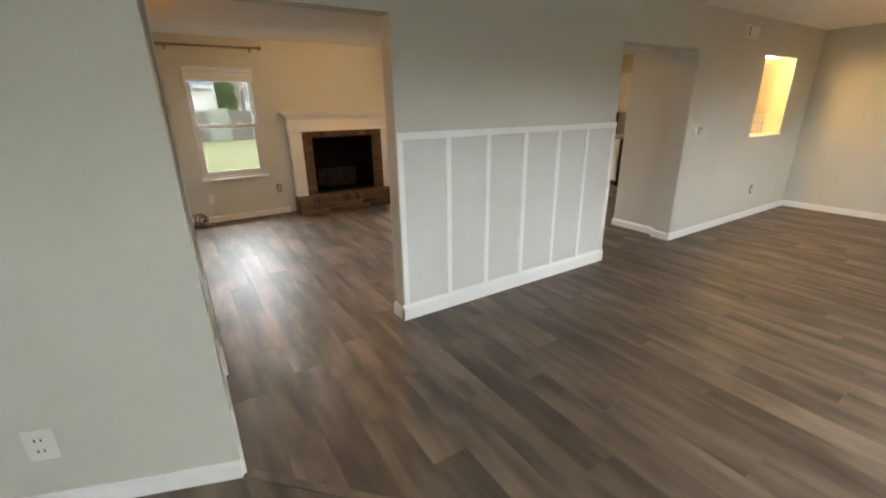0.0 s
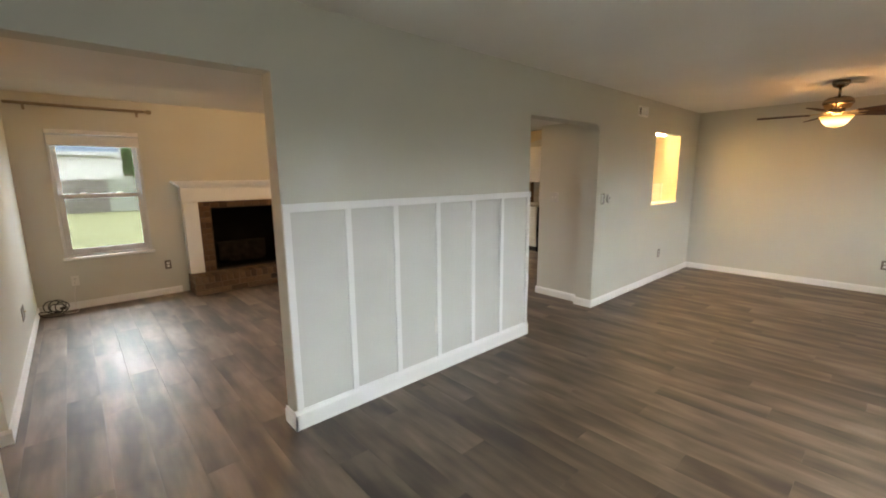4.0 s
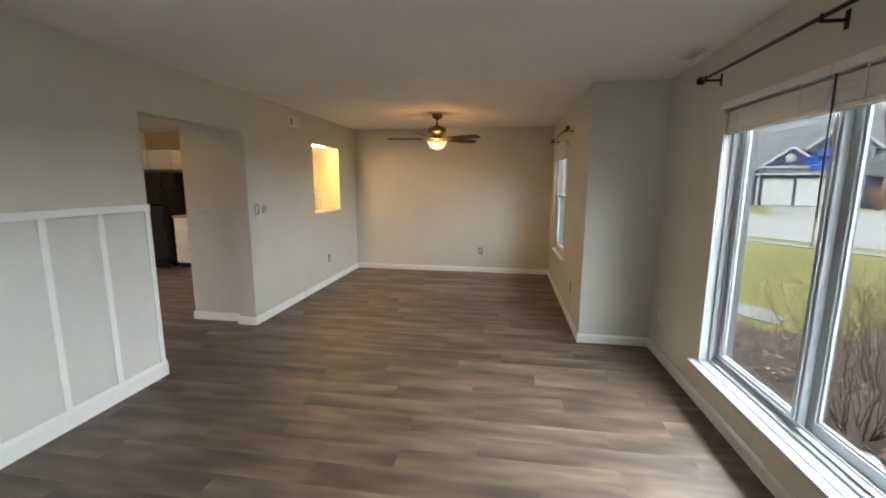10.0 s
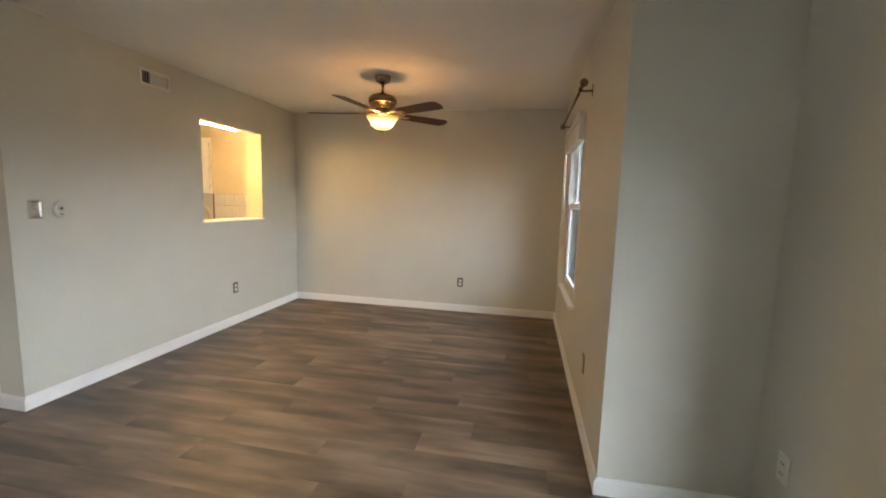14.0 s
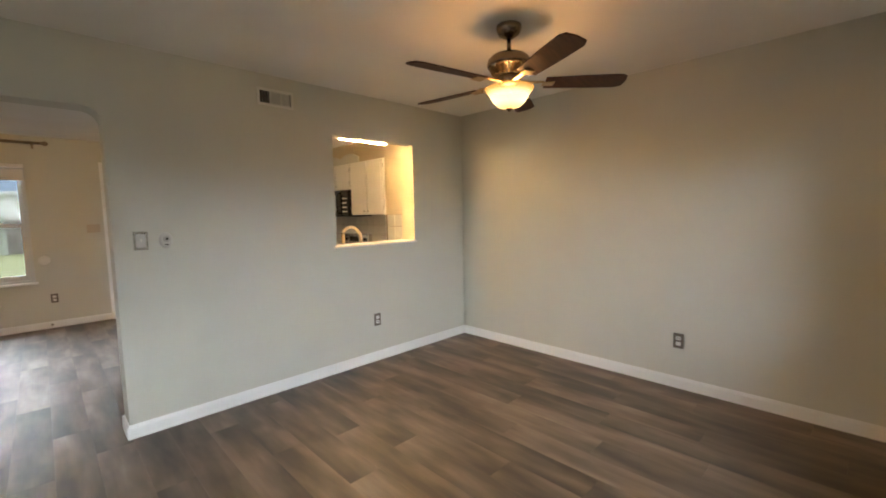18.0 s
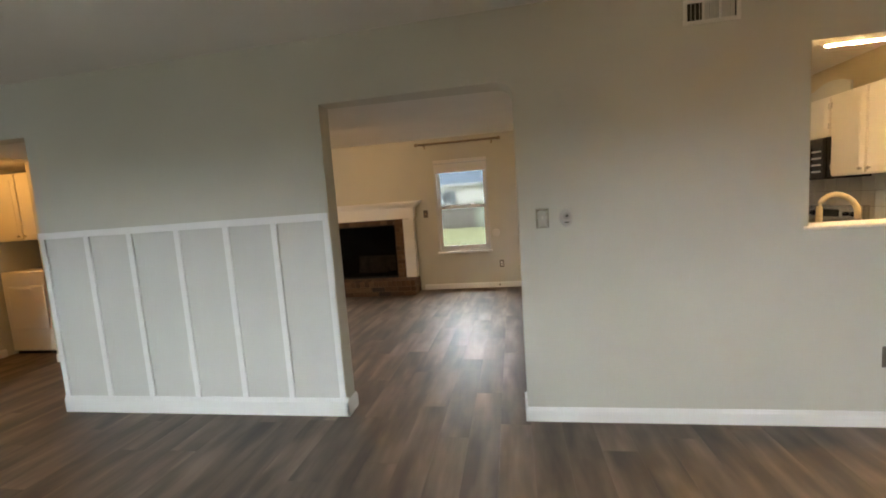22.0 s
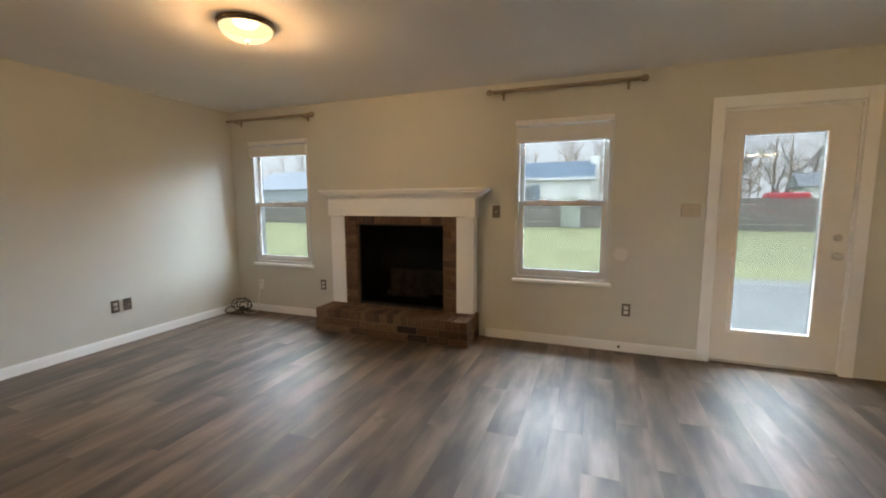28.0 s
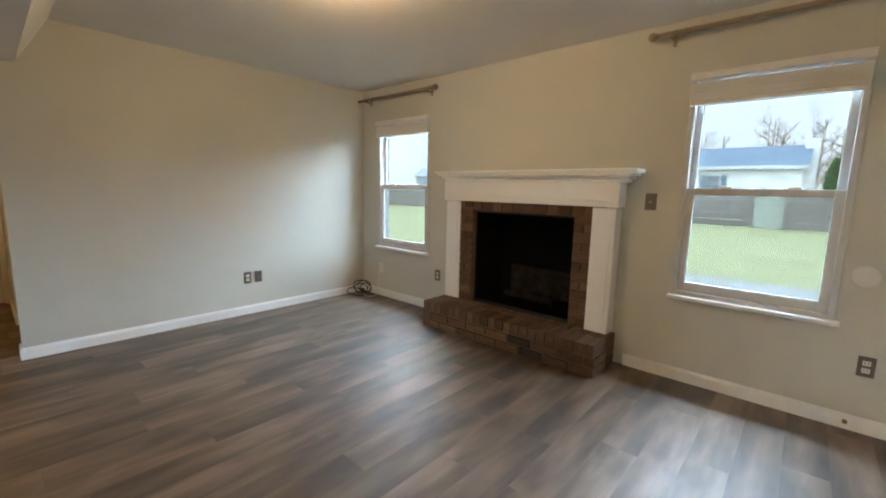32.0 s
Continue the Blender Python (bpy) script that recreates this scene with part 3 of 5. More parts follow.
    return joined(box(x0, x0 + w, y0, y1, z0, z1, bevel), box(x1 - w, x1, y0, y1, z0, z1, bevel),
                  box(x0 + w - 0.002, x1 - w + 0.002, y0 + 0.001, y1 - 0.001, z1 - w, z1, bevel), box(x0 + w - 0.002, x1 - w + 0.002, y0 + 0.001, y1 - 0.001, z0, z0 + wb, bevel))


def pane(x0, x1, z0, z1, y, parent):
    ob = part("pane", box(x0, x1, y, y + 0.004, z0, z1), GLASS, parent, "window glass tinted to dim the outdoors")
    ob.visible_shadow = False
    return ob


def double_hung(name, m, w, z0, z1, label, meet=None):
    """A white vinyl double-hung window; x across from 0 to w, the wall's inner face at y 0, outside at +y."""
    e = empty(name, m, label, "window", kind="structure")
    mid = meet or (z0 + z1) / 2 - 0.01
    part("window_frame", rect_frame(0, w, z0, z1, 0.035, -0.006, 0.135), VINYL, e)
    part("window_sill", box(-0.015, w + 0.022, -0.045, 0.02, z0 - 0.022, z0 + 0.006, 0.006), TRIM, e, "white painted sill board")
    lo = part("lower_sash", rect_frame(0.034, w - 0.034, z0 + 0.034, mid + 0.02, 0.045, 0.012, 0.045, 0.004, 0.065), VINYL, e)
    pane(0.075, w - 0.075, z0 + 0.095, mid - 0.02, 0.028, lo)
    for c in (w * 0.3, w * 0.7):
        part("sash_lock", box(c - 0.03, c + 0.03, 0.014, 0.04, mid + 0.02, mid + 0.034, 0.004), WPLASTIC, lo, "white sash lock")
    up = part("upper_sash", rect_frame(0.034, w - 0.034, mid - 0.02, z1 - 0.034, 0.04, 0.06, 0.092), VINYL, e)
    pane(0.072, w - 0.072, mid + 0.018, z1 - 0.072, 0.075, up)
    return e


def raised_blind(m, w, z1, drop, label, wand=True, wand_x=0.09, wand_mat=None, wand_len=0.85):
    """A blind drawn up into a stack under its headrail."""
    e = empty("window_blind", m, label, "blind", "window blinds")
    part("headrail", box(0.003, w - 0.003, -0.026, 0.02, z1 - 0.045, z1, 0.004), BLIND, e)
    n = max(4, int((drop - 0.085) / 0.0072))
    for i in range(n):
        z = z1 - 0.064 - i * (drop - 0.087) / n
        dy = 0.0025 * math.sin(i * 1.7)
        part("slat", box(0.01, w - 0.01, -0.016 + dy, 0.036 + dy, z - 0.0064, z - 0.0002), BLIND, e)
    part("bottom_rail", box(0.01, w - 0.01, -0.018, 0.038, z1 - drop, z1 - drop + 0.022, 0.004), BLIND, e)
    for c in (w * 0.2, w * 0.8):
        part("ladder_tape", box(c - 0.003, c + 0.003, -0.0225, -0.0195, z1 - drop, z1 - 0.045), BLIND, e, "white ladder cord")
    if wand:
        part("tilt_wand", tube([(wand_x, -0.025, z1 - 0.05), (wand_x + 0.002, -0.022, z1 - wand_len)], 0.0045, 6), wand_mat or WPLASTIC, e, "thin tilt wand")
    return e


NORTH = lambda x: pose(x, 6.72, 0)
SOUTH = lambda x, y: pose(x, y, 0, 0, 0, 180)
double_hung("window_1", NORTH(0.268), 0.844, 0.61, 2.06, "white vinyl double-hung window beside the fireplace, lawn outside", 1.325)
double_hung("window_2", NORTH(3.482), 0.85, 0.61, 2.08, "white vinyl double-hung window between fireplace and back door", 1.335)
double_hung("window_3", SOUTH(7.05, -0.8), 0.95, 0.59, 2.04, "white vinyl double-hung window in the dining area", 1.36)
raised_blind(NORTH(0.268), 0.844, 2.065, 0.175, "white blind drawn up at the top of a window", False).location.y -= 0.03
raised_blind(NORTH(3.482), 0.85, 2.087, 0.2, "white blind drawn up at the top of a window", False).location.y -= 0.03
raised_blind(SOUTH(7.05, -0.8), 0.95, 2.055, 0.2, "white blind drawn up at the top of the dining window", True).location.y += 0.03

# the wide slider window at the front
pw = empty("window_4", SOUTH(3.80, -1.45), "wide white vinyl sliding picture window looking on the front lawn", "window", kind="structure")
W4 = 1.83
part("jamb_liner", rect_frame(-0.004, W4 + 0.004, 0.296, 2.034, 0.008, -0.004, 0.20, 0.002), DIMVINYL, pw)
part("window_frame", joined(rect_frame(0.004, W4 - 0.004, 0.304, 2.026, 0.016, 0.055, 0.198, 0.003), rect_frame(0.019, W4 - 0.019, 0.319, 2.01, 0.010, 0.085, 0.197, 0.002)), DIMVINYL, pw)
part("window_sill", box(-0.055, W4 + 0.05, -0.06, 0.05, 0.268, 0.298, 0.006), DIMVINYL, pw, "white painted sill board")
s1 = part("sash", rect_frame(0.028, 0.85, 0.328, 2.0, 0.052, 0.10, 0.14, 0.005), DIMVINYL, pw)
part("glazing_bead", rect_frame(0.079, 0.80, 0.379, 1.949, 0.010, 0.112, 0.135, 0.003), DIMVINYL, s1)
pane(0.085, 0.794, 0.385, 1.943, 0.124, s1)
s2 = part("sash", rect_frame(0.835, W4 - 0.028, 0.328, 2.0, 0.062, 0.142, 0.18, 0.005), DIMVINYL, pw)
part("glazing_bead", rect_frame(0.896, W4 - 0.089, 0.389, 1.939, 0.012, 0.152, 0.176, 0.003), DIMVINYL, s2)
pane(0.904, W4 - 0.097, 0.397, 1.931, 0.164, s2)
part("interlock", box(0.81, 0.834, 0.088, 0.0995, 0.345, 1.985, 0.003), DIMVINYL, s1)
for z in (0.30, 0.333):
    part("track", box(0.02, W4 - 0.02, 0.06 + z * 0.08, 0.066 + z * 0.08, z + 0.02, z + 0.032, 0.002), DIMVINYL, pw)
raised_blind(SOUTH(3.81, -1.452), 0.92, 2.058, 0.2, "wide white blind drawn up over the picture window", True)
# dark bronze on this wand paints in its backlit look
raised_blind(SOUTH(2.884, -1.452), 0.924, 2.058, 0.2, "wide white blind drawn up over the picture window ", True, 0.03, BRONZE, 0.66)


# ---- doors ----
door = empty("door_1", NORTH(5.05), "closed white back door with a full-length glass light", "door", kind="structure")
for x0, x1, z0, z1 in ((0.0, 0.085, 0, 2.16), (0.955, 1.04, 0, 2.16), (0.0851, 0.9549, 2.075, 2.16)):
    part("casing", box(x0, x1, -0.02, -0.0005, z0, z1, 0.004), TRIM, door)
part("door_frame", joined(box(0.0752, 0.093, 0.0, 0.14, 0, 2.074), box(0.942, 0.9598, 0.0, 0.14, 0, 2.074), box(0.093, 0.942, 0.0, 0.14, 2.055, 2.074)), TRIM, door)
part("threshold", box(0.093, 0.942, -0.03, 0.15, 0.0, 0.022, 0.005), STEEL, door, "metal threshold")
slab = part("door_slab", joined(box(0.096, 0.225, 0.012, 0.055, 0.024, 2.052), box(0.765, 0.939, 0.012, 0.055, 0.024, 2.052),
                                box(0.2249, 0.7651, 0.0122, 0.0548, 0.024, 0.285), box(0.2249, 0.7651, 0.0122, 0.0548, 1.87, 2.052)), DOORPAINT, door)
part("glass_trim", rect_frame(0.205, 0.785, 0.262, 1.892, 0.03, 0.002, 0.065, 0.005), DOORPAINT, slab)
pane(0.226, 0.764, 0.286, 1.868, 0.03, slab)
for i in range(62):
    z = 1.862 - i * 0.0165
    part("blind_slat", box(0.232, 0.758, 0.037, 0.047, z - 0.001, z + 0.001), BLIND, slab)
for z in (0.25, 1.05, 1.86):
    part("hinge", box(0.088, 0.1, 0.004, 0.014, z - 0.045, z + 0.045, 0.002), NICKEL, door, "satin nickel hinge")
for z, kind in ((0.93, "door_knob"), (1.07, "deadbolt")):
    part(kind, moved(turned([(0.03, 0), (0.031, 0.006), (0.012, 0.01), (0.012, 0.03), (0.027, 0.045), (0.028, 0.06), (0.015, 0.068)] if kind == "door_knob" else [(0.028, 0), (0.028, 0.012), (0.02, 0.018)], 20), pose(0.872, 0.012, z, 90)), NICKEL, slab, "satin nickel knob" if kind == "door_knob" else "satin nickel deadbolt")


def flat_door(name, m, w, label, knob_x, casing=True):
    """A plain closed door in its frame, x across, the wall's face at y 0, the room at -y."""
    d = empty(name, m, label, "door", kind="structure")
    part("door_slab", box(0.0, w, 0.012, 0.05, 0.012, 2.03, 0.002), DOORPAINT, d)
    for x0, x1, z0, z1 in ((-0.075, -0.012, 0, 2.105), (w + 0.012, w + 0.075, 0, 2.105), (-0.0119, w + 0.0119, 2.045, 2.105)):
        part("casing", box(x0, x1, -0.018, -0.0005, z0, z1, 0.004), TRIM, d)
    part("stop", joined(box(-0.0118, -0.002, 0.0, 0.06, 0, 2.044), box(w + 0.002, w + 0.0118, 0.0, 0.06, 0, 2.044), box(-0.002, w + 0.002, 0.0, 0.06, 2.033, 2.044)), TRIM, d)
    part("door_knob", moved(turned([(0.032, 0), (0.032, 0.006), (0.012, 0.01), (0.012, 0.03), (0.027, 0.045), (0.028, 0.058), (0.012, 0.066)], 20), pose(knob_x, 0.012, 0.93, 90)), BRASS, d, "brass door knob")
    for z in (0.22, 1.02, 1.82):
        hx = -0.004 if knob_x > w / 2 else w - 0.008
        part("hinge", box(hx, hx + 0.012, 0.002, 0.0115, z - 0.045, z + 0.045, 0.002), BRASS, d, "brass hinge")
    return d


# entry door is never in view; added to let daylight into the foyer
en = empty("door_4", SOUTH(-0.30, -1.45), "unseen white half-glazed entry door added to let daylight in", "door", kind="structure")
part("door_frame", rect_frame(0, 0.95, 0.0, 2.08, 0.05, 0.0, 0.14, 0.003, 0.02), TRIM, en)
part("door_slab", rect_frame(0.052, 0.898, 0.022, 2.028, 0.09, 0.08, 0.115, 0.004, 1.0), VINYL, en)
pane(0.14, 0.81, 1.02, 1.94, 0.095, en)
solid("corner_trim", box(0.0362, 0.041, 2.597, 2.612, 0.089, 2.06), TRIM, "thin white corner bead beside the hall opening", "trim")
flat_door("door_2", pose(-2.1, 2.915, 0, 0, 0, 90), 0.69, "closed flush cream door at the end of the hall", 0.63)
flat_door("door_3", pose(-1.02, 2.83, 0, 0, 0, 180), 0.76, "closed flush cream door in the hall side wall", 0.07)


# ---- fireplace ----
fp = empty("fireplace", pose(1.385, 6.72, 0), "brick fireplace with a white wooden mantel and raised brick hearth", "fireplace")
HX, HD, HH, OX = 1.68, 0.43, 0.245, 0.078
hearth = part("hearth_core", box(OX + 0.012, OX + HX - 0.012, -HD + 0.012, -0.001, 0, HH - 0.012), MORTAR, fp, "mortar core of the hearth")
BR = {}


def brick_mesh(sx, sy, sz, mat):
    key = (round(sx, 3), round(sy, 3), round(sz, 3), mat.name)
    if key not in BR:
        BR[key] = mesh_of("brick", box(-sx / 2, sx / 2, -sy / 2, sy / 2, -sz / 2, sz / 2, 0.004, 1), mat)
    return BR[key]


def lay_brick(x, y, z, sx, sy, sz, parent, mat=BRICK):
    ob = new("brick", brick_mesh(sx, sy, sz, mat))
    ob.parent = parent
    ob.location = (x, y, z)
    ob.rotation_euler = (random.uniform(-0.006, 0.006), random.uniform(-0.006, 0.006), random.uniform(-0.006, 0.006))


BL, BH, J = 0.203, 0.064, 0.011
# the hearth's front: two running courses below, a rowlock course on top
for row in range(2):
    z = 0.006 + BH / 2 + row * (BH + J)
    x = -0.107 if row % 2 else 0.0
    while x < HX - 0.02:
        a, b = max(x, 0.0), min(x + BL, HX)
        if b - a > 0.03:
            mid = OX + (a + b) / 2
            # dark bricks stand in for open vent slots in the hearth front
            in_slot = 0.95 < mid < 1.32 if row else 1.22 < mid < 1.42
            lay_brick(mid, -HD + 0.044, z, b - a, 0.09, BH, fp, SLOTBRICK if in_slot else BRICK)
        x += BL + J
    for k in range(2):
        y0 = -HD + 0.09 + J + k * (0.14 + J)
        for xs in (0.044, HX - 0.044):
            lay_brick(OX + xs, y0 + 0.07, z, 0.09, 0.14, BH, fp)
n = int(HX / (BH + J))
w = HX / n - J
for i in range(n):
    xc = (i + 0.5) * HX / n
    lay_brick(OX + xc, -HD + 0.10, HH - 0.044, w, 0.203, 0.09, fp)
    lay_brick(OX + xc, -HD + 0.10 + 0.1015 + J + 0.0925, HH - 0.044, w, 0.175, 0.09, fp)
# surround of bricks round the firebox
SX0, SX1, FX0, FX1, FZ = 0.262, 1.568, 0.413, 1.406, 1.12
part("surround_core", joined(box(SX0 - 0.05, FX0, -0.11, -0.001, HH, 1.30), box(FX1, SX1 + 0.05, -0.11, -0.001, HH, 1.30), box(FX0, FX1, -0.11, -0.001, FZ, 1.30)), MORTAR, fp, "mortar bed of the surround")
z = HH + 0.004
k = 0
while z < 1.19:
    for x0, x1 in ((SX0 - 0.02, FX0), (FX1, SX1 + 0.02)):
        if k % 2:
            lay_brick((x0 + x1) / 2, -0.09, z + BH / 2, x1 - x0 - 0.004, 0.07, BH, fp)
        else:
            c = x0 + (x1 - x0) * (0.52 if x0 < 1 else 0.45)
            lay_brick((x0 + c) / 2, -0.09, z + BH / 2, c - x0 - J, 0.07, BH, fp)
            lay_brick((x1 + c) / 2, -0.09, z + BH / 2, x1 - c - J, 0.07, BH, fp)
    z += BH + J
    k += 1
xs = FX0 + 0.005
while xs < FX1 - 0.04:
    lay_brick(xs + 0.0485, -0.09, FZ + 0.05, 0.097, 0.07, 0.098, fp)
    xs += 0.108
# firebox, black metal face and a log
fb = part("firebox", joined(box(FX0, FX1, 0.36, 0.38, HH - 0.02, FZ), box(FX0 - 0.002, FX0 + 0.015, -0.05, 0.36, HH - 0.02, FZ), box(FX1 - 0.015, FX1 + 0.002, -0.05, 0.36, HH - 0.02, FZ),
                           box(FX0, FX1, -0.05, 0.36, FZ - 0.01, FZ + 0.01), box(FX0, FX1, -0.1, 0.36, HH - 0.02, HH + 0.004)), SOOT, fp, "sooty black firebox")
part("back_refractory", box(FX0 + 0.16, FX1 - 0.16, 0.335, 0.358, HH + 0.05, HH + 0.33, 0.004), ASH, fb, "ash-stained refractory panel")
part("black_metal_face", rect_frame(FX0 + 0.004, FX1 - 0.004, HH + 0.006, FZ - 0.004, 0.016, -0.08, -0.06, 0.002, 0.02), IRON, fp, "black metal firebox frame")
for i in range(7):
    xg = FX0 + 0.22 + i * 0.085
    part("grate_bar", tube([(xg, 0.02, HH + 0.10), (xg, 0.04, HH + 0.06), (xg, 0.24, HH + 0.06), (xg, 0.26, HH + 0.11)], 0.007, 6), DARK, fb, "black iron grate bar")
part("gas_log", tube([(FX0 + 0.24, 0.12, HH + 0.095), (FX0 + 0.42, 0.14, HH + 0.10), (FX0 + 0.62, 0.13, HH + 0.095), (FX0 + 0.72, 0.12, HH + 0.09)], [0.035, 0.045, 0.042, 0.03], 10), ASH, fb, "pale ashy log")
part("gas_log", tube([(FX0 + 0.46, 0.10, HH + 0.13), (FX0 + 0.50, 0.16, HH + 0.24), (FX0 + 0.51, 0.2, HH + 0.30)], [0.03, 0.028, 0.018], 8), ASH, fb, "pale ashy log")
part("glass_door", box(FX0 + 0.018, FX1 - 0.018, -0.073, -0.069, HH + 0.024, FZ - 0.018), DARKGLASS, fp, "smoked fireplace glass")
# mantel
for x0, x1 in ((0.095, 0.268), (1.55, 1.725)):
    leg = part("pilaster", box(x0, x1, -0.135, -0.002, HH + 0.001, 1.20, 0.004), TRIM, fp)
    part("edge_bead", box(x1 - 0.045, x1 - 0.03, -0.141, -0.1352, HH + 0.03, 1.19, 0.002), TRIM, leg)
part("frieze", box(0.078, 1.745, -0.155, -0.002, 1.205, 1.385, 0.004), TRIM, fp)
part("frieze_bead", box(0.12, 1.70, -0.163, -0.156, 1.245, 1.258, 0.003), TRIM, fp)
for i, (g, z0, z1) in enumerate(((0.085, 1.386, 1.41), (0.06, 1.4105, 1.432), (0.03, 1.4325, 1.454))):
    part("crown_moulding", box(g - 0.004, 1.865 - g, -0.24 + g, -0.002, z0, z1, 0.006), TRIM, fp)
part("mantel_shelf", box(-0.005, 1.866, -0.217, -0.002, 1.4545, 1.483, 0.008), TRIM, fp)


# ---- plates, grilles and other things on walls ----
def on_wall(x, y, z, face):
    """A pose on a wall: x across it to the right as seen from the room, -y into the room."""
    return pose(x, y, z, 0, 0, {"south": 0, "west": -90, "north": 180, "east": 90}[face])


def outlet(m, mat, label):
    e = empty("outlet", m, label, "outlet", "wall outlets")
    part("cover_plate", box(-0.036, 0.036, -0.007, -0.0005, -0.058, 0.058, 0.003), mat, e)
    for z in (-0.021, 0.021):
        r = part("receptacle", box(-0.017, 0.017, -0.0095, -0.0072, z - 0.014, z + 0.014, 0.002), WPLASTIC, e, "white receptacle face")
        for x in (-0.007, 0.007):
            part("slot", box(x - 0.0015, x + 0.0015, -0.0105, -0.0096, z - 0.004, z + 0.007), DARK, r)
    return e


def switch(m, mat, label, gangs=1):
    e = empty("light_switch", m, label, "switch", "light switches")
    w = 0.036 + 0.023 * (gangs - 1)
    part("cover_plate", box(-w, w, -0.006, -0.0005, -0.06, 0.06, 0.003), mat, e)
    part("inner_bezel", rect_frame(-w + 0.008, w - 0.008, -0.05, 0.05, 0.006, -0.0085, -0.0062, 0.001), mat, e)
    for g in range(int(gangs)):
        c = (g - (int(gangs) - 1) / 2) * 0.046
        part("toggle", moved(box(c - 0.004, c + 0.004, -0.019, -0.0062, -0.008, 0.008, 0.002), pose(0, 0, 0, -14)), WPLASTIC, e, "white toggle")
        for z in (-0.03, 0.03):
            part("screw", moved(turned([(0.003, 0), (0.003, 0.0015)], 10), pose(c, -0.0063, z, 90)), mat, e)
    return e


def framed_switch(m, label):
    e = empty("light_switch", m, label, "switch", "light switches")
    part("cover_plate", box(-0.032, 0.032, -0.006, -0.0005, -0.048, 0.048), SILVER, e)
    lip = bmesh.new()
    loops = [[lip.verts.new((sx * a, y, sz * b)) for sx, sz in ((-1, -1), (1, -1), (1, 1), (-1, 1))] for a, b, y in ((0.039, 0.059, -0.0005), (0.038, 0.058, -0.006), (0.035, 0.055, -0.010), (0.034, 0.054, -0.0085), (0.031, 0.050, -0.0125), (0.030, 0.049, -0.0125), (0.0235, 0.0425, -0.0062))]
    for p, q in zip(loops, loops[1:]):
        for k in range(4):
            lip.faces.new((p[k], p[(k + 1) % 4], q[(k + 1) % 4], q[k]))
    bmesh.ops.recalc_face_normals(lip, faces=lip.faces)
    part("bevelled_rim", lip, CHROME, e, "polished stepped silver rim")
    part("toggle", moved(box(-0.004, 0.004, -0.019, -0.0062, -0.009, 0.009, 0.002), pose(0, 0, 0, -14)), WPLASTIC, e, "white toggle")
    for z in (-0.03, 0.03):
        part("screw", moved(turned([(0.003, 0), (0.003, 0.0015)], 10), pose(0, -0.0063, z, 90)), SILVER, e)
    return e


def grille(m, w, h, groups, label, turn=(88, -30, -30, -30), mat=WPLASTIC, pitch=0.012):
    """A white register: a frame, a dark back and groups of slats; x across from 0 to w, z from 0 to h."""
    e = empty("air_vent", m, label, "vent", "air vents")
    part("frame", rect_frame(0, w, 0, h, 0.02, -0.012, -0.0006, 0.003), mat, e)
    part("backing", box(0.019, w - 0.019, -0.003, -0.0007, 0.019, h - 0.019), DARK, e, "dark duct behind the slats")
    gw = (w - 0.04) / groups
    for g in range(groups):
        x0 = 0.02 + g * gw
        if g:
            part("divider", box(x0 - 0.006, x0 + 0.006, -0.011, -0.0031, 0.02, h - 0.02), mat, e)
        open_ = abs(turn[g]) > 80
        n = 3 if open_ else max(3, int(gw / pitch))
        for i in range(n):
            x = x0 + 0.008 + (gw - 0.016) * (i + 0.5) / n
            part("slat", moved(box(-0.0016 if open_ else -0.0045, 0.0016 if open_ else 0.0045, -0.0006, 0.0006, 0.02, h - 0.02), pose(x, -0.0075, 0, 0, 0, turn[g])), mat, e)
    return e


outlet(on_wall(7.84, 0.36, 0.37, "west"), PLATE, "pewter outlet plate with white receptacles on the dining end wall")
outlet(on_wall(6.63, 2.59, 0.392, "south"), PLATE, "pewter outlet plate below the pass-through")
outlet(on_wall(2.40, PY - 0.003, 0.385, "south"), WPLASTIC, "white outlet on the board-and-batten panelling")
outlet(on_wall(4.60, -1.45, 0.368, "north"), WPLASTIC, "white outlet beside the picture window")
outlet(on_wall(5.43, -0.8, 0.40, "north"), PLATE, "pewter outlet plate on the dining window wall")
outlet(on_wall(1.254, 6.72, 0.395, "south"), PLATE, "pewter outlet plate beside the fireplace")
outlet(on_wall(4.488, 6.72, 0.384, "south"), PLATE, "pewter outlet plate under the window by the back door")
outlet(on_wall(0.323, 6.72, 0.34, "south"), WPLASTIC, "small white outlet in the corner of the family room")
outlet(on_wall(-0.03, 5.26, 0.375, "east"), PLATE, "pewter outlet plate on the family room side wall")
cp = empty("cable_plate", on_wall(-0.03, 5.37, 0.375, "east"), "pewter cable plate beside an outlet", "wall plate")
part("cover_plate", box(-0.036, 0.036, -0.007, -0.0005, -0.058, 0.058, 0.003), PLATE, cp)
part("jack", moved(turned([(0.006, 0), (0.006, 0.012)], 12), pose(0, -0.0072, 0, 90)), BRASS, cp, "brass cable jack")
outlet(on_wall(2.153, PB, 0.376, "north"), PLATE, "pewter outlet plate behind the panelled wall")
outlet(pose(0.02, 1.76, 0) @ pose(0, 0, 0, 0, 0, foyer_dir + 180) @ pose(-0.672, 0, 0.325) @ Matrix.Diagonal((1.45, 1.0, 1.2, 1)), WPLASTIC, "white outlet on the foyer wall")
framed_switch(on_wall(4.862, 2.59, 1.247, "south"), "satin silver switch plate with a raised rim beside the archway")
switch(on_wall(4.808, 3.175, 1.247, "west"), SILVER, "satin metal double switch plate on the kitchen wing wall", 2)
switch(on_wall(1.36, PB, 1.26, "north"), SILVER, "silver switch plate on the back of the panelled wall", 1)
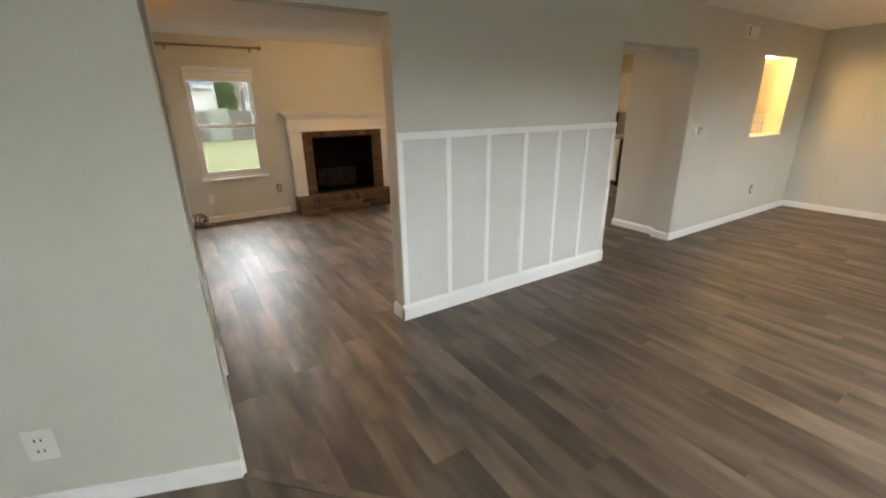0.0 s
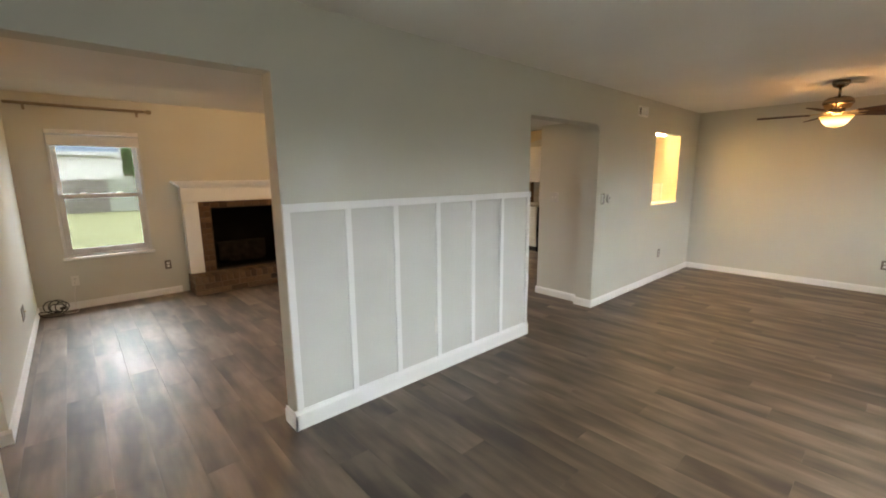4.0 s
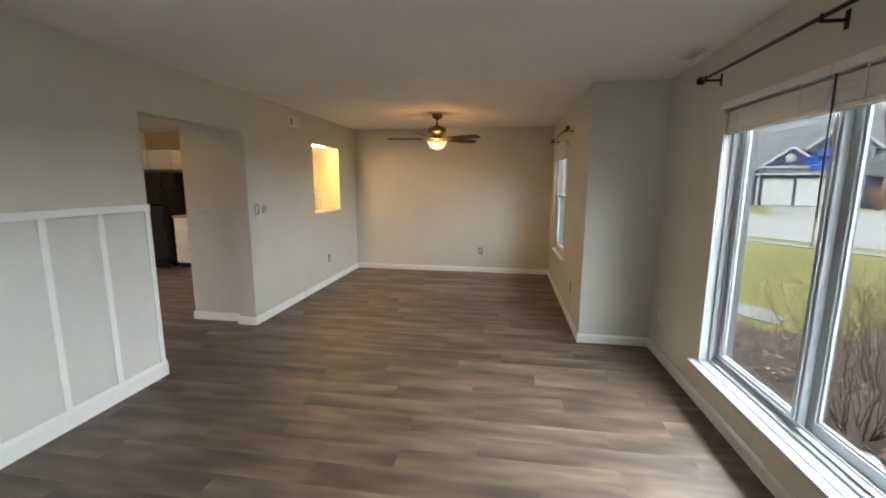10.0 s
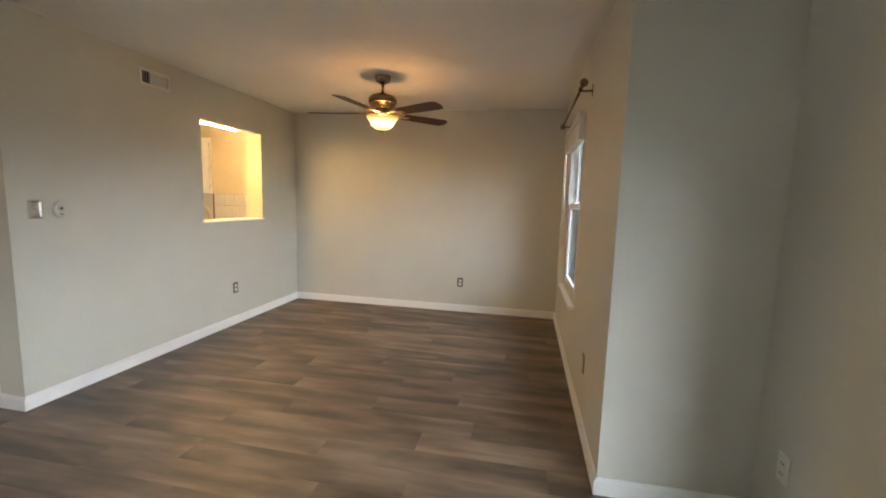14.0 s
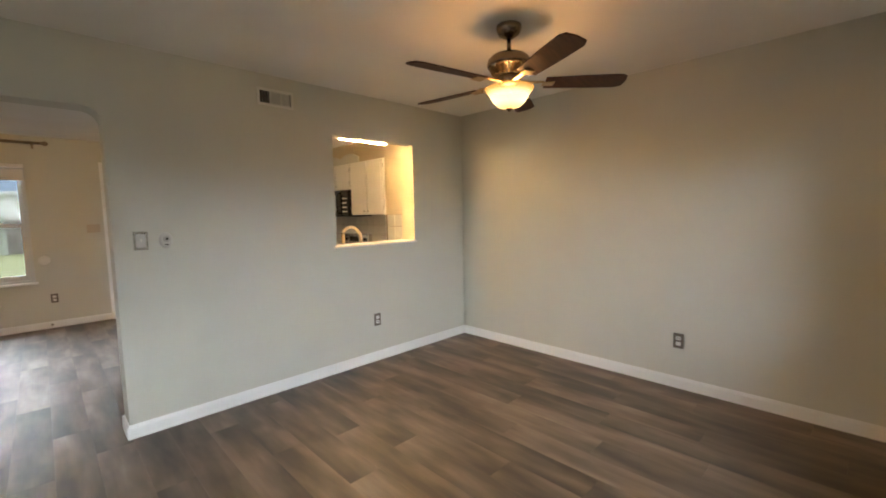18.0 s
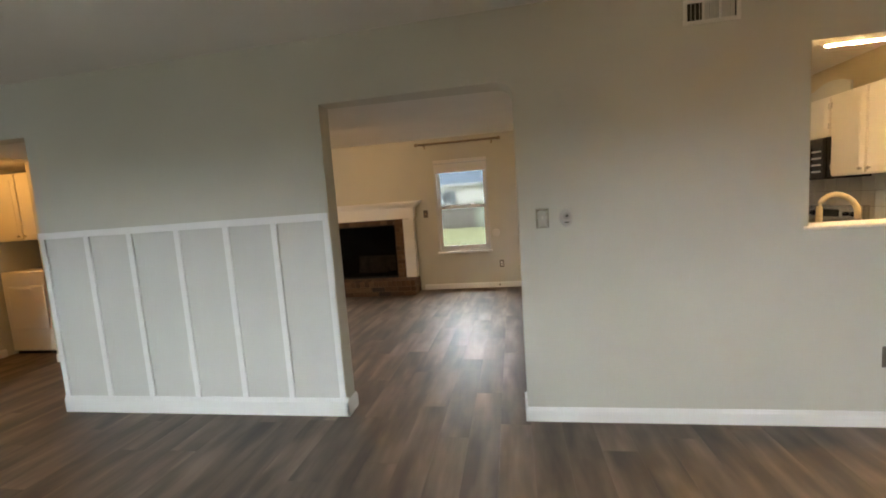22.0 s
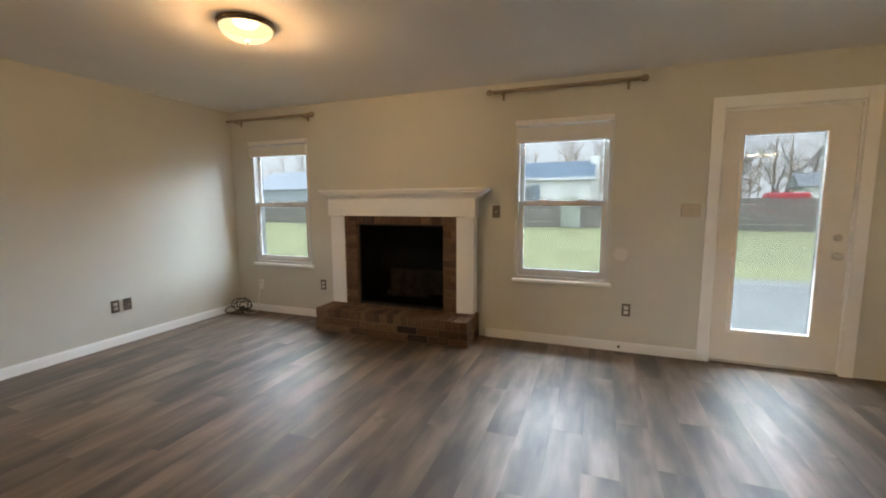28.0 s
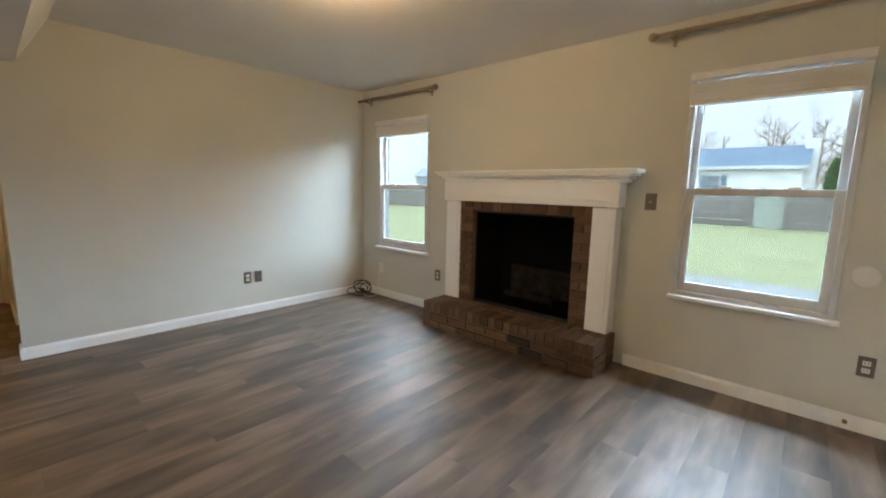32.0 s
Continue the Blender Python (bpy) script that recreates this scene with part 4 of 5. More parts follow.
switch(on_wall(-1.45, 3.65, 1.22, "south"), WPLASTIC, "white switch plate in the hall", 1)
bp = empty("blank_plate", on_wall(3.30, 6.72, 1.254, "south"), "tan switch plate beside the mantel", "wall plate")
part("cover_plate", box(-0.038, 0.038, -0.007, -0.0005, -0.06, 0.06, 0.003), PLATE, bp)
part("key_valve", moved(turned([(0.008, 0), (0.008, 0.01), (0.004, 0.014)], 14), pose(0, -0.0072, 0, 90)), BRASS, bp, "small brass valve")
al = empty("alarm_panel", on_wall(4.94, 6.72, 1.27, "south"), "shallow beige plastic keypad beside the back door", "keypad")
part("case", box(-0.07, 0.07, -0.022, -0.0005, -0.055, 0.055, 0.005), BEIGE, al)
part("lid", box(-0.068, 0.068, -0.028, -0.0225, -0.053, 0.005, 0.003), BEIGE, al)
dk = empty("round_cover", on_wall(4.425, 6.72, 0.885, "south"), "round white plastic cover on the wall beside the window", "wall plate")
part("disc", moved(turned([(0.062, 0), (0.062, 0.005), (0.054, 0.009)], 40), pose(0, -0.0006, 0, 90)), WPLASTIC, dk)
st = empty("cable_stub", on_wall(4.44, 6.705, 0.045, "south"), "small dark stub in the baseboard", "cable stub")
part("stub", moved(turned([(0.012, 0), (0.012, 0.012), (0.006, 0.018)], 16), pose(0, 0.002, 0, 90)), PLATE, st)
# oval detector next to the switch
dt = empty("wall_detector", on_wall(4.996, 2.59, 1.244, "south"), "oval white plastic detector with a dark round eye", "detector")
ov = turned([(0.045, 0), (0.045, 0.010), (0.040, 0.016), (0.028, 0.019)], 36)
part("body", moved(ov, pose(0, -0.0006, 0, 90) @ Matrix.Diagonal((0.84, 1.16, 1, 1))), BEIGEGREY, dt)
eye = part("eye_ring", moved(turned([(0.021, 0), (0.020, 0.003), (0.012, 0.0045)], 28), pose(0.003, -0.0185, 0.009, 90)), GREYPLASTIC, dt, "grey round ring")
part("eye", moved(turned([(0.0075, 0), (0.0065, 0.003)], 16), pose(0.003, -0.023, 0.009, 90)), DARK, eye, "dark eye")
part("lens", box(-0.011, 0.013, -0.0205, -0.016, -0.031, -0.025, 0.001), DARK, dt, "dark lens slot")
# door chime high on the back of the panelled wall
ch = empty("door_chime", on_wall(1.405, PB, 2.02, "north"), "tan wooden door chime box high on the wall", "chime")
part("box", box(-0.09, 0.09, -0.055, -0.0005, -0.06, 0.06, 0.006), RODWOOD, ch)
part("grille", joined(*[box(-0.07 + i * 0.02, -0.058 + i * 0.02, -0.058, -0.0552, -0.045, 0.045) for i in range(8)]), BEIGE, ch)
grille(on_wall(5.63, 2.59, 2.21, "south"), 0.276, 0.127, 3, "white supply register near the ceiling above the archway wall", (88, -52, -52))
grille(on_wall(0.02, 1.99, 0.188, "east"), 0.385, 0.182, 3, "white floor-level register on the living room side wall", (72, -56, -56))
grille(on_wall(0.02, 1.66 + 0.12, 1.964, "east"), 0.60, 0.417, 2, "tall white return air grille with dark slots near the ceiling", (88, 88), WPLASTIC, 0.034)
grille(pose(3.97, -1.262, H, 90, 0, 0), 0.215, 0.115, 3, "white ceiling register with dark slots near the picture window", (88, 88, 88), WPLASTIC, 0.05)


# ---- curtain rods ----
def curtain_rod(m, length, mat, label, ball=0.03, rad=0.012, off=0.08, brackets=(0.06, 0.94), ends=(True, True)):
    """A rod along x from 0, off the wall at y 0 by off."""
    e = empty("curtain_rod", m, label, "curtain rod", "curtain rods")
    part("rod", tube([(0, -off, 0), (length, -off, 0)], rad, 12), mat, e)
    prof = [(0.011, 0), (0.016, 0.004), (0.012, 0.012), (0.7 * ball, 0.018), (ball, 0.018 + ball * 0.8), (0.75 * ball, 0.018 + ball * 1.5), (0.2 * ball, 0.018 + ball * 1.85)]
    for k, (x, ry) in enumerate(((0, -90), (length, 90))):
        if ends[k]:
            part("finial", moved(turned(prof, 20), pose(x, -off, 0, 0, ry, 0)), mat, e)
    for b in brackets:
        x = b * length
        part("bracket", joined(box(x - 0.012, x + 0.012, -0.006, -0.0005, -0.06, 0.02, 0.002), box(x - 0.006, x + 0.006, -off - 0.016, -0.005, -0.03, -0.016, 0.002), box(x - 0.006, x + 0.006, -off - 0.02, -off - 0.012, -0.029, 0.008, 0.002)), mat, e)
    return e


curtain_rod(SOUTH(3.97, -1.45) @ pose(0, 0, 2.245), 2.2, BRONZE, "oil-rubbed bronze curtain rod with ball finial above the picture window", 0.03, 0.010, 0.085, (0.03, 0.5, 0.97))
curtain_rod(SOUTH(7.3, -0.8) @ pose(0, 0, 2.16), 1.52, PEWTER, "dark metal curtain rod above the dining window", 0.028, 0.010, 0.075, (0.05, 0.95))
curtain_rod(NORTH(0.0) @ pose(0, 0, 2.315), 1.2, RODWOOD, "tan curtain rod above the corner window", 0.028, 0.016, 0.08, (0.12, 0.94), (False, True))
curtain_rod(NORTH(3.285) @ pose(0, 0, 2.347), 1.215, RODWOOD, "tan curtain rod above the window by the back door", 0.03, 0.017, 0.09, (0.06, 0.94))

# ---- ceiling fan ----
fan = empty("ceiling_fan", pose(6.415, 0.887, H), "five-bladed ceiling fan with dark wood blades and a lit bowl light", "ceiling fan")
part("canopy", turned([(0.07, -0.001), (0.072, -0.02), (0.06, -0.05), (0.03, -0.068), (0.016, -0.072)], 32), PEWTER, fan)
part("downrod", turned([(0.0125, -0.07), (0.0125, -0.15)], 16), PEWTER, fan)
motor = part("motor_housing", turned([(0.02, -0.15), (0.06, -0.155), (0.10, -0.17), (0.122, -0.192), (0.126, -0.222), (0.118, -0.234), (0.078, -0.238), (0.07, -0.27), (0.06, -0.28)], 40), PEWTER, fan)
for i in range(20):
    part("vent_fin", moved(upright([(0.074, -0.277), (0.098, -0.274), (0.116, -0.2365), (0.076, -0.2365)], -0.004, 0.004), pose(0, 0, 0, 0, 0, i * 18)), BRASS, motor)
part("switch_cup", turned([(0.06, -0.279), (0.065, -0.29), (0.058, -0.322), (0.05, -0.332), (0.02, -0.334)], 36), PEWTER, fan)
bowl = part("bowl", turned([(0.130, -0.342), (0.141, -0.350), (0.134, -0.362), (0.120, -0.380), (0.108, -0.40), (0.094, -0.424), (0.066, -0.450), (0.02, -0.461)], 40, False), BOWL, fan, "lit frosted amber glass bowl")
part("bowl_finial", turned([(0.014, -0.456), (0.018, -0.462), (0.01, -0.474), (0.003, -0.48)], 16), PEWTER, fan)
for i in range(5):
    a = 26 + i * 72
    arm = part("blade_arm", moved(joined(box(0.055, 0.20, -0.012, 0.012, -0.322, -0.314, 0.002), box(0.19, 0.255, -0.035, 0.035, -0.332, -0.3262, 0.002)), pose(0, 0, 0, 0, 0, a)), BRASS, fan, "brass blade arm")
    outline = [(0.205, -0.055), (0.45, -0.066), (0.62, -0.068), (0.655, -0.052), (0.665, 0.0), (0.655, 0.052), (0.62, 0.068), (0.45, 0.066), (0.205, 0.055)]
    part("blade", moved(moved(prism(outline, -0.0035, 0.0035), pose(0, 0, 0, -12, 0, 0)), pose(0, 0, -0.322, 0, 0, a)), BLADE, fan)

# ---- dome lights ----
def dome_light(x, y, z, r, mat, metal, label):
    e = empty("ceiling_light", pose(x, y, z), label, "ceiling light", "flush ceiling lights")
    part("base_ring", turned([(r * 1.08, -0.001), (r * 1.1, -0.014), (r * 1.02, -0.028), (r * 0.9, -0.03)], 40), metal, e)
    part("dome", turned([(r, -0.026), (r * 0.97, -0.045), (r * 0.8, -0.075), (r * 0.5, -0.096), (r * 0.12, -0.104)], 40, False), mat, e, "lit frosted glass dome")
    part("nib", turned([(0.009, -0.102), (0.01, -0.11), (0.004, -0.122)], 14), metal, e)
    return e


dome_light(2.16, 4.86, H, 0.155, FLUSH, PEWTER, "lit flush dome light on the family room ceiling")
dome_light(-0.66, 3.22, 2.14, 0.16, HALLGLOW, WPLASTIC, "lit round flush light on the hall ceiling")

# ---- coiled cable in the corner ----
cb = empty("coiled_cable", pose(0.11, 6.57, 0.0), "loose coil of black cable on the floor in the corner", "cable")
for r0, cx, cy, tilt, h in ((0.095, 0.0, 0.0, 62, 0.10), (0.08, 0.04, -0.03, 42, 0.085), (0.11, -0.02, -0.06, 14, 0.035), (0.07, 0.07, 0.02, 75, 0.085), (0.085, 0.03, 0.03, 82, 0.10)):
    pts = [(r0 * math.cos(a), r0 * 0.8 * math.sin(a), 0.006 * math.sin(3 * a)) for a in [2 * math.pi * i / 22 for i in range(23)]]
    part("coil", moved(tube(pts, 0.0055, 6), pose(cx, cy, h, tilt, 10, 30 + 50 * cx)), RUBBER, cb)
part("plug", box(0.05, 0.10, -0.04, -0.015, 0.06, 0.09, 0.006), RUBBER, cb, "black plug")
part("lead", tube([(0.06, 0.0, 0.02), (0.12, -0.03, 0.007), (0.2, -0.01, 0.007), (0.21, 0.07, 0.008), (0.18, 0.11, 0.02), (0.19, 0.118, 0.2), (0.222, 0.12, 0.33)], 0.004, 6), WPLASTIC, cb, "white lead up to the outlet")

# ---- hall laundry ----
dr = empty("clothes_dryer", pose(-1.105, 3.86, 0), "white enamel clothes dryer in the hall closet", "dryer")
part("body", box(0, 0.68, 0, 0.64, 0.04, 0.965, 0.012), CABINET, dr)
part("plinth", box(0.02, 0.66, 0.03, 0.62, 0, 0.04), DARK, dr)
part("loading_door", box(0.09, 0.59, -0.016, -0.0005, 0.30, 0.80, 0.012), CABINET, dr)
part("door_pull", box(0.26, 0.42, -0.028, -0.0165, 0.755, 0.778, 0.004), CABINET, dr)
cpn = part("control_panel", upright([(0, 0), (0.68, 0), (0.68, 0.19), (0, 0.19)], 0.52, 0.62), CABINET, dr)
cpn.location.z = 0.965
for x in (0.14, 0.34, 0.52):
    part("dial", moved(turned([(0.032, 0), (0.03, 0.022), (0.02, 0.026)], 22), pose(x, 0.519, 0.10, 90)), NICKEL, cpn, "metal control dial")


def cabinet(name, m, w, d, z0, z1, doors, label, knobs="low", drawers=0, mat=CABINET):
    """A cupboard; x across from 0, front at y 0, back at +y."""
    e = empty(name, m, label, "cabinet", "kitchen cabinets")
    part("body", box(0, w, 0.0, d, z0, z1, 0.002), mat, e)
    if drawers:
        hgt = (z1 - z0 - 0.02) / drawers
        for i in range(drawers):
            f = part("drawer_front", box(0.012, w - 0.012, -0.02, -0.0005, z0 + 0.01 + i * hgt + 0.006, z0 + 0.01 + (i + 1) * hgt - 0.006, 0.005), mat, e)
            part("knob", moved(turned([(0.006, 0), (0.006, 0.012), (0.014, 0.018), (0.012, 0.026)], 14), pose(w / 2, -0.02, z0 + 0.01 + (i + 0.5) * hgt, 90)), NICKEL, f, "satin metal knob")
    for i in range(doors):
        x0, x1 = w * i / doors + 0.012, w * (i + 1) / doors - 0.012
        f = part("door", box(x0, x1, -0.02, -0.0005, z0 + 0.012, z1 - 0.012, 0.004), mat, e)
        part("raised_panel", box(x0 + 0.05, x1 - 0.05, -0.024, -0.0202, z0 + 0.062, z1 - 0.062, 0.003), mat, f)
        kx = x1 - 0.03 if i % 2 == 0 else x0 + 0.03
        kz = z0 + 0.05 if knobs == "low" else z1 - 0.05
        part("knob", moved(turned([(0.006, 0), (0.006, 0.012), (0.014, 0.018), (0.012, 0.026)], 14), pose(kx, -0.0202, kz, 90)), NICKEL, f, "satin metal knob")
        for hz in (z0 + 0.09, z1 - 0.09):
            hx = x0 if i % 2 == 0 else x1
            part("hinge", box(hx - 0.006, hx + 0.006, -0.0225, -0.0203, hz - 0.025, hz + 0.025), NICKEL, f, "satin metal hinge")
    return e


cabinet("wall_cabinet", pose(-1.115, 3.86, 0), 0.92, 0.68, 1.31, 2.05, 2, "cream wall cabinet above the dryer")

# ---- kitchen ----
EASTW = lambda y, x=7.84: pose(x, y, 0, 0, 0, -90)
cabinet("wall_cabinet", EASTW(4.345, 7.51), 0.765, 0.329, 1.375, 2.08, 2, "white two-door wall cabinet beside the microwave")
cabinet("wall_cabinet", EASTW(5.11, 7.51), 0.755, 0.329, 1.73, 2.08, 2, "white cabinet above the microwave")
cabinet("wall_cabinet", EASTW(5.70, 7.51), 0.58, 0.329, 1.375, 2.08, 1, "white single wall cabinet beside the fridge")
cabinet("wall_cabinet", EASTW(6.62, 7.30), 0.90, 0.539, 1.74, 2.08, 2, "white two-door cabinet above the fridge")
wave = [(0, 0), (1.45, 0)] + [(1.45 - 1.45 * i / 40, 0.075 + 0.055 * abs(math.sin(math.pi * i / 40 * 3.2))) for i in range(41)]
vb = empty("cabinet_valance", EASTW(5.62, 7.515) @ pose(0, 0, 2.081), "grey scalloped board on top of the wall cabinets", "valance")
part("board", upright(wave, 0, 0.018), WALL, vb)
mw = empty("microwave", EASTW(5.105, 7.45), "black over-range microwave with a pale window", "microwave")
part("case", box(0, 0.745, 0.03, 0.389, 1.355, 1.728, 0.006), BLACK, mw)
part("door", box(0.0, 0.56, 0.0, 0.0295, 1.357, 1.726, 0.006), BLACK, mw)
part("window", box(0.06, 0.44, -0.003, -0.0005, 1.43, 1.66, 0.002), STEEL, mw, "pale reflecting door window")
part("handle", tube([(0.525, -0.004, 1.40), (0.52, -0.035, 1.43), (0.515, -0.04, 1.54), (0.52, -0.035, 1.66), (0.525, -0.004, 1.69)], 0.009, 10), BLACK, mw)
part("keypad", box(0.57, 0.735, 0.004, 0.0295, 1.37, 1.72, 0.003), BLACK, mw)
for i in range(4):
    part("key_row", box(0.595, 0.71, 0.001, 0.0035, 1.42 + i * 0.06, 1.435 + i * 0.06), SILVER, mw)
rg = empty("kitchen_range", EASTW(5.105, 7.20), "black range with a steel and black back panel", "range")
part("body", box(0, 0.745, 0.0, 0.63, 0.0, 0.905, 0.006), BLACK, rg)
part("oven_door", box(0.01, 0.735, -0.025, -0.0005, 0.20, 0.80, 0.006), BLACK, rg)
part("oven_handle", tube([(0.06, -0.026, 0.74), (0.06, -0.06, 0.745), (0.68, -0.06, 0.745), (0.68, -0.026, 0.74)], 0.01, 10), STEEL, rg)
bg = part("back_panel", box(0.0, 0.745, 0.56, 0.628, 0.906, 1.10, 0.008), STEEL, rg, "stainless back panel")
part("display", box(0.26, 0.48, 0.553, 0.5595, 0.99, 1.06, 0.002), BLACK, bg, "black clock display")
for x in (0.07, 0.16, 0.57, 0.66):
    part("knob", moved(turned([(0.022, 0), (0.02, 0.02)], 18), pose(x, 0.5595, 1.02, 90)), BLACK, bg)
for x, y in ((0.19, 0.16), (0.55, 0.16), (0.19, 0.42), (0.55, 0.42)):
    part("burner", moved(turned([(0.085, 0), (0.085, 0.008), (0.07, 0.012), (0.02, 0.012)], 24), pose(x, y, 0.906)), DARK, rg)
fr = empty("refrigerator", EASTW(6.60, 7.13), "black top-freezer refrigerator against the kitchen wall", "refrigerator")
part("cabinet", box(0, 0.80, 0.06, 0.70, 0.03, 1.70, 0.01), BLACK, fr)
for z0, z1 in ((0.09, 1.125), (1.135, 1.70)):
    d = part("door", box(0.0, 0.80, 0.0, 0.058, z0, z1, 0.014, 3), BLACK, fr)
    zc = (z1 - 0.42, z1 - 0.06) if z1 < 1.2 else (z0 + 0.05, z0 + 0.36)
    part("handle", tube([(0.755, -0.002, zc[0]), (0.755, -0.035, zc[0] + 0.03), (0.755, -0.035, zc[1] - 0.03), (0.755, -0.002, zc[1])], 0.010, 8), BLACK, d)
part("toe_grille", box(0.02, 0.78, 0.03, 0.06, 0.0, 0.085), DARK, fr)
cabinet("base_cabinet", EASTW(5.73, 7.22), 0.60, 0.619, 0.10, 0.90, 0, "white four-drawer base cabinet beside the fridge", "high", 4)
cabinet("base_cabinet", EASTW(4.345, 7.22), 0.92, 0.619, 0.10, 0.90, 2, "white base cabinet beside the range", "high")
cabinet("base_cabinet", pose(7.2, 3.40, 0, 0, 0, 180), 1.9, 0.614, 0.10, 0.90, 4, "white sink base cabinet under the pass-through", "high")
for x0, y0, y1 in ((7.18, 5.13, 5.735), (7.18, 3.432, 4.35), (5.28, 2.787, 3.43)):
    tagged(new("kitchen_counter", mesh_of("kitchen_counter", box(x0, 7.838, y0, y1, 0.902, 0.94, 0.004), COUNTER)), "speckled laminate kitchen worktop", "counter", "kitchen worktops")
toe = empty("toe_kick", pose(0, 0, 0), "dark recessed toe kick under the base cabinets", "toe kick", kind="structure")
part("board", box(7.28, 7.83, 5.14, 5.72, 0.0, 0.099), DARK, toe)
part("board", box(7.28, 7.83, 3.42, 4.34, 0.0, 0.099), DARK, toe)
part("board", box(5.32, 7.18, 2.80, 3.33, 0.0, 0.099), DARK, toe)
fc = empty("kitchen_faucet", pose(6.505, 2.93, 0.94), "cream high-arched kitchen faucet seen through the pass-through", "faucet")
part("spout", tube([(0, 0, 0.0), (0, 0, 0.22)] + [(0.0 + 0.10 - 0.10 * math.cos(a), 0.03 * math.sin(a), 0.22 + 0.10 * math.sin(a)) for a in [math.pi * i / 10 for i in range(1, 11)]] + [(0.202, 0.0, 0.17)], 0.016, 12), CREAM, fc)
part("base", turned([(0.03, 0), (0.03, 0.012), (0.018, 0.03)], 20), CREAM, fc)
part("lever", tube([(0.0, 0.0, 0.06), (-0.05, 0.02, 0.09), (-0.09, 0.03, 0.10)], 0.008, 8), CREAM, fc)
solid("wall_passthrough_header", box(6.2351, 7.1249, 2.59, 2.69, 2.06, 2.0999), WALL, "lower lip of the wall above the pass-through", "wall")
lt = empty("kitchen_light", pose(6.39, 2.735, 2.063), "lit slim fluorescent tube behind the pass-through header", "light")
part("tube", moved(turned([(0.005, 0.0), (0.005, 0.51)], 12), pose(0, 0, 0, 0, 90, 0)), TUBE, lt, "lit warm fluorescent tube")
part("bracket", box(-0.03, 0.54, -0.0448, -0.012, 0.0, 0.03, 0.003), WPLASTIC, lt)
# jamb linings coloured cream to paint in the warm tube glow
for jx in (6.2352, 7.1218):
    solid("trim_passthrough", box(jx, jx + 0.003, 2.592, 2.786, 1.118, 2.0595), WARMWALL, "pass-through jamb coloured cream for the tube light", "trim")
solid("wall_passthrough_sill", box(6.212, 7.13, 2.565, 2.80, 1.094, 1.114, 0.006), CABINET, "cream painted pass-through sill board", "sill")
backs = empty("backsplash", pose(7.836, 2.79, 0), "cream tile backsplash above the worktop", "backsplash", kind="structure")
solid("wall_kitchen_pier", box(7.509, 7.838, 2.787, 3.574, 0.942, H - 0.003), WARMWALL, "cream painted wall pier beside the wall cabinets", "wall")
part("grout", box(-0.002, 0.0, 0.79, 2.95, 0.941, 1.374), MORTAR, backs)
part("grout", box(-0.3295, -0.3275, 0.0, 0.785, 0.943, 1.374), MORTAR, backs)
tile_mesh = mesh_of("tile", box(-0.006, 0, 0.002, 0.146, 0.0, 0.142, 0.002, 1), TILE)
for i in range(19):
    for k in range(3):
        o = new("tile", tile_mesh)
        o.parent, o.location = backs, (-0.0021 if i > 4 else -0.3296, i * 0.148 + (0.05 if i > 4 else 0.02), 0.942 + k * 0.144)


# ---- outdoors ----
G = -0.35
big = bmesh.new()
bmesh.ops.create_grid(big, x_segments=60, y_segments=60, size=400)
solid("ground", moved(big, pose(0, 0, G)), GRASS, "winter lawn with yellowing grass reaching to the horizon", "ground")
solid("road", prism([(90, 22), (40, 2), (24, -5.6), (17.4, -8.9), (14.2, -10.9), (8, -15), (-40, -37), (-40, -60), (10, -44), (33, -33), (36.5, -28), (29, -16), (44, -12), (90, 2)], G - 0.05, G + 0.012), ROAD, "wide pale concrete street with a rounded corner", "road")
solid("pavement", prism([(60, 12.6), (24, -4.0), (16.6, -7.6), (12.9, -9.9), (-40, -34.2), (-40, -35.4), (12.4, -10.9), (15.9, -8.6), (23.6, -5.0), (60, 11.6)][::-1], G - 0.05, G + 0.03), CONCRETE, "narrow concrete pavement along the street", "pavement")
solid("driveway", prism([(31.0, -17.6), (41.7, -22.5), (39.4, -26.8), (31.5, -23.0)], G - 0.05, G + 0.016), ROAD, "pale concrete driveway of the blue house", "driveway")
solid("ground_bed", prism([(-1.5, -1.7), (7.4, -1.7), (7.6, -2.8), (6.5, -3.4), (6.2, -4.3), (7.2, -5.4), (7.9, -6.3), (6.6, -7.6), (3.8, -7.2), (1, -5.2), (-1.5, -4.2)], G - 0.03, G + 0.03), MULCH, "mulched planting bed with fallen leaves under the window", "ground")
solid("lawn_patch", prism([(6.75, -3.72), (7.1, -3.5), (7.6, -3.45), (8.0, -3.3), (8.35, -3.45), (8.2, -3.75), (7.8, -3.8), (7.5, -4.05), (7.0, -4.0)], G - 0.03, G + 0.012), CONCRETE, "pale patch in the lawn", "path")
solid("patio", box(2.3, 12, 6.9, 13.2, G - 0.05, G + 0.04, 0.01), CONCRETE, "pale concrete patio outside the back door", "patio")
rng = random.Random(5)

lv = bmesh.new()
for i in range(2400):
    x, y = rng.uniform(0, 7.6), rng.uniform(-6.6, -1.75)
    a, s = rng.uniform(0, 6.3), rng.uniform(0.012, 0.034)
    pts = [lv.verts.new((x + s * math.cos(a + k) * (1.5 if k in (0, math.pi) else 0.7), y + s * math.sin(a + k), G + 0.036 + rng.uniform(0, 0.03))) for k in (0, math.pi / 2, math.pi, 3 * math.pi / 2)]
    lv.faces.new(pts)
solid("fallen_leaves", lv, LEAFLITTER, "dry brown leaves scattered over the planting bed", "leaves", "stuff")


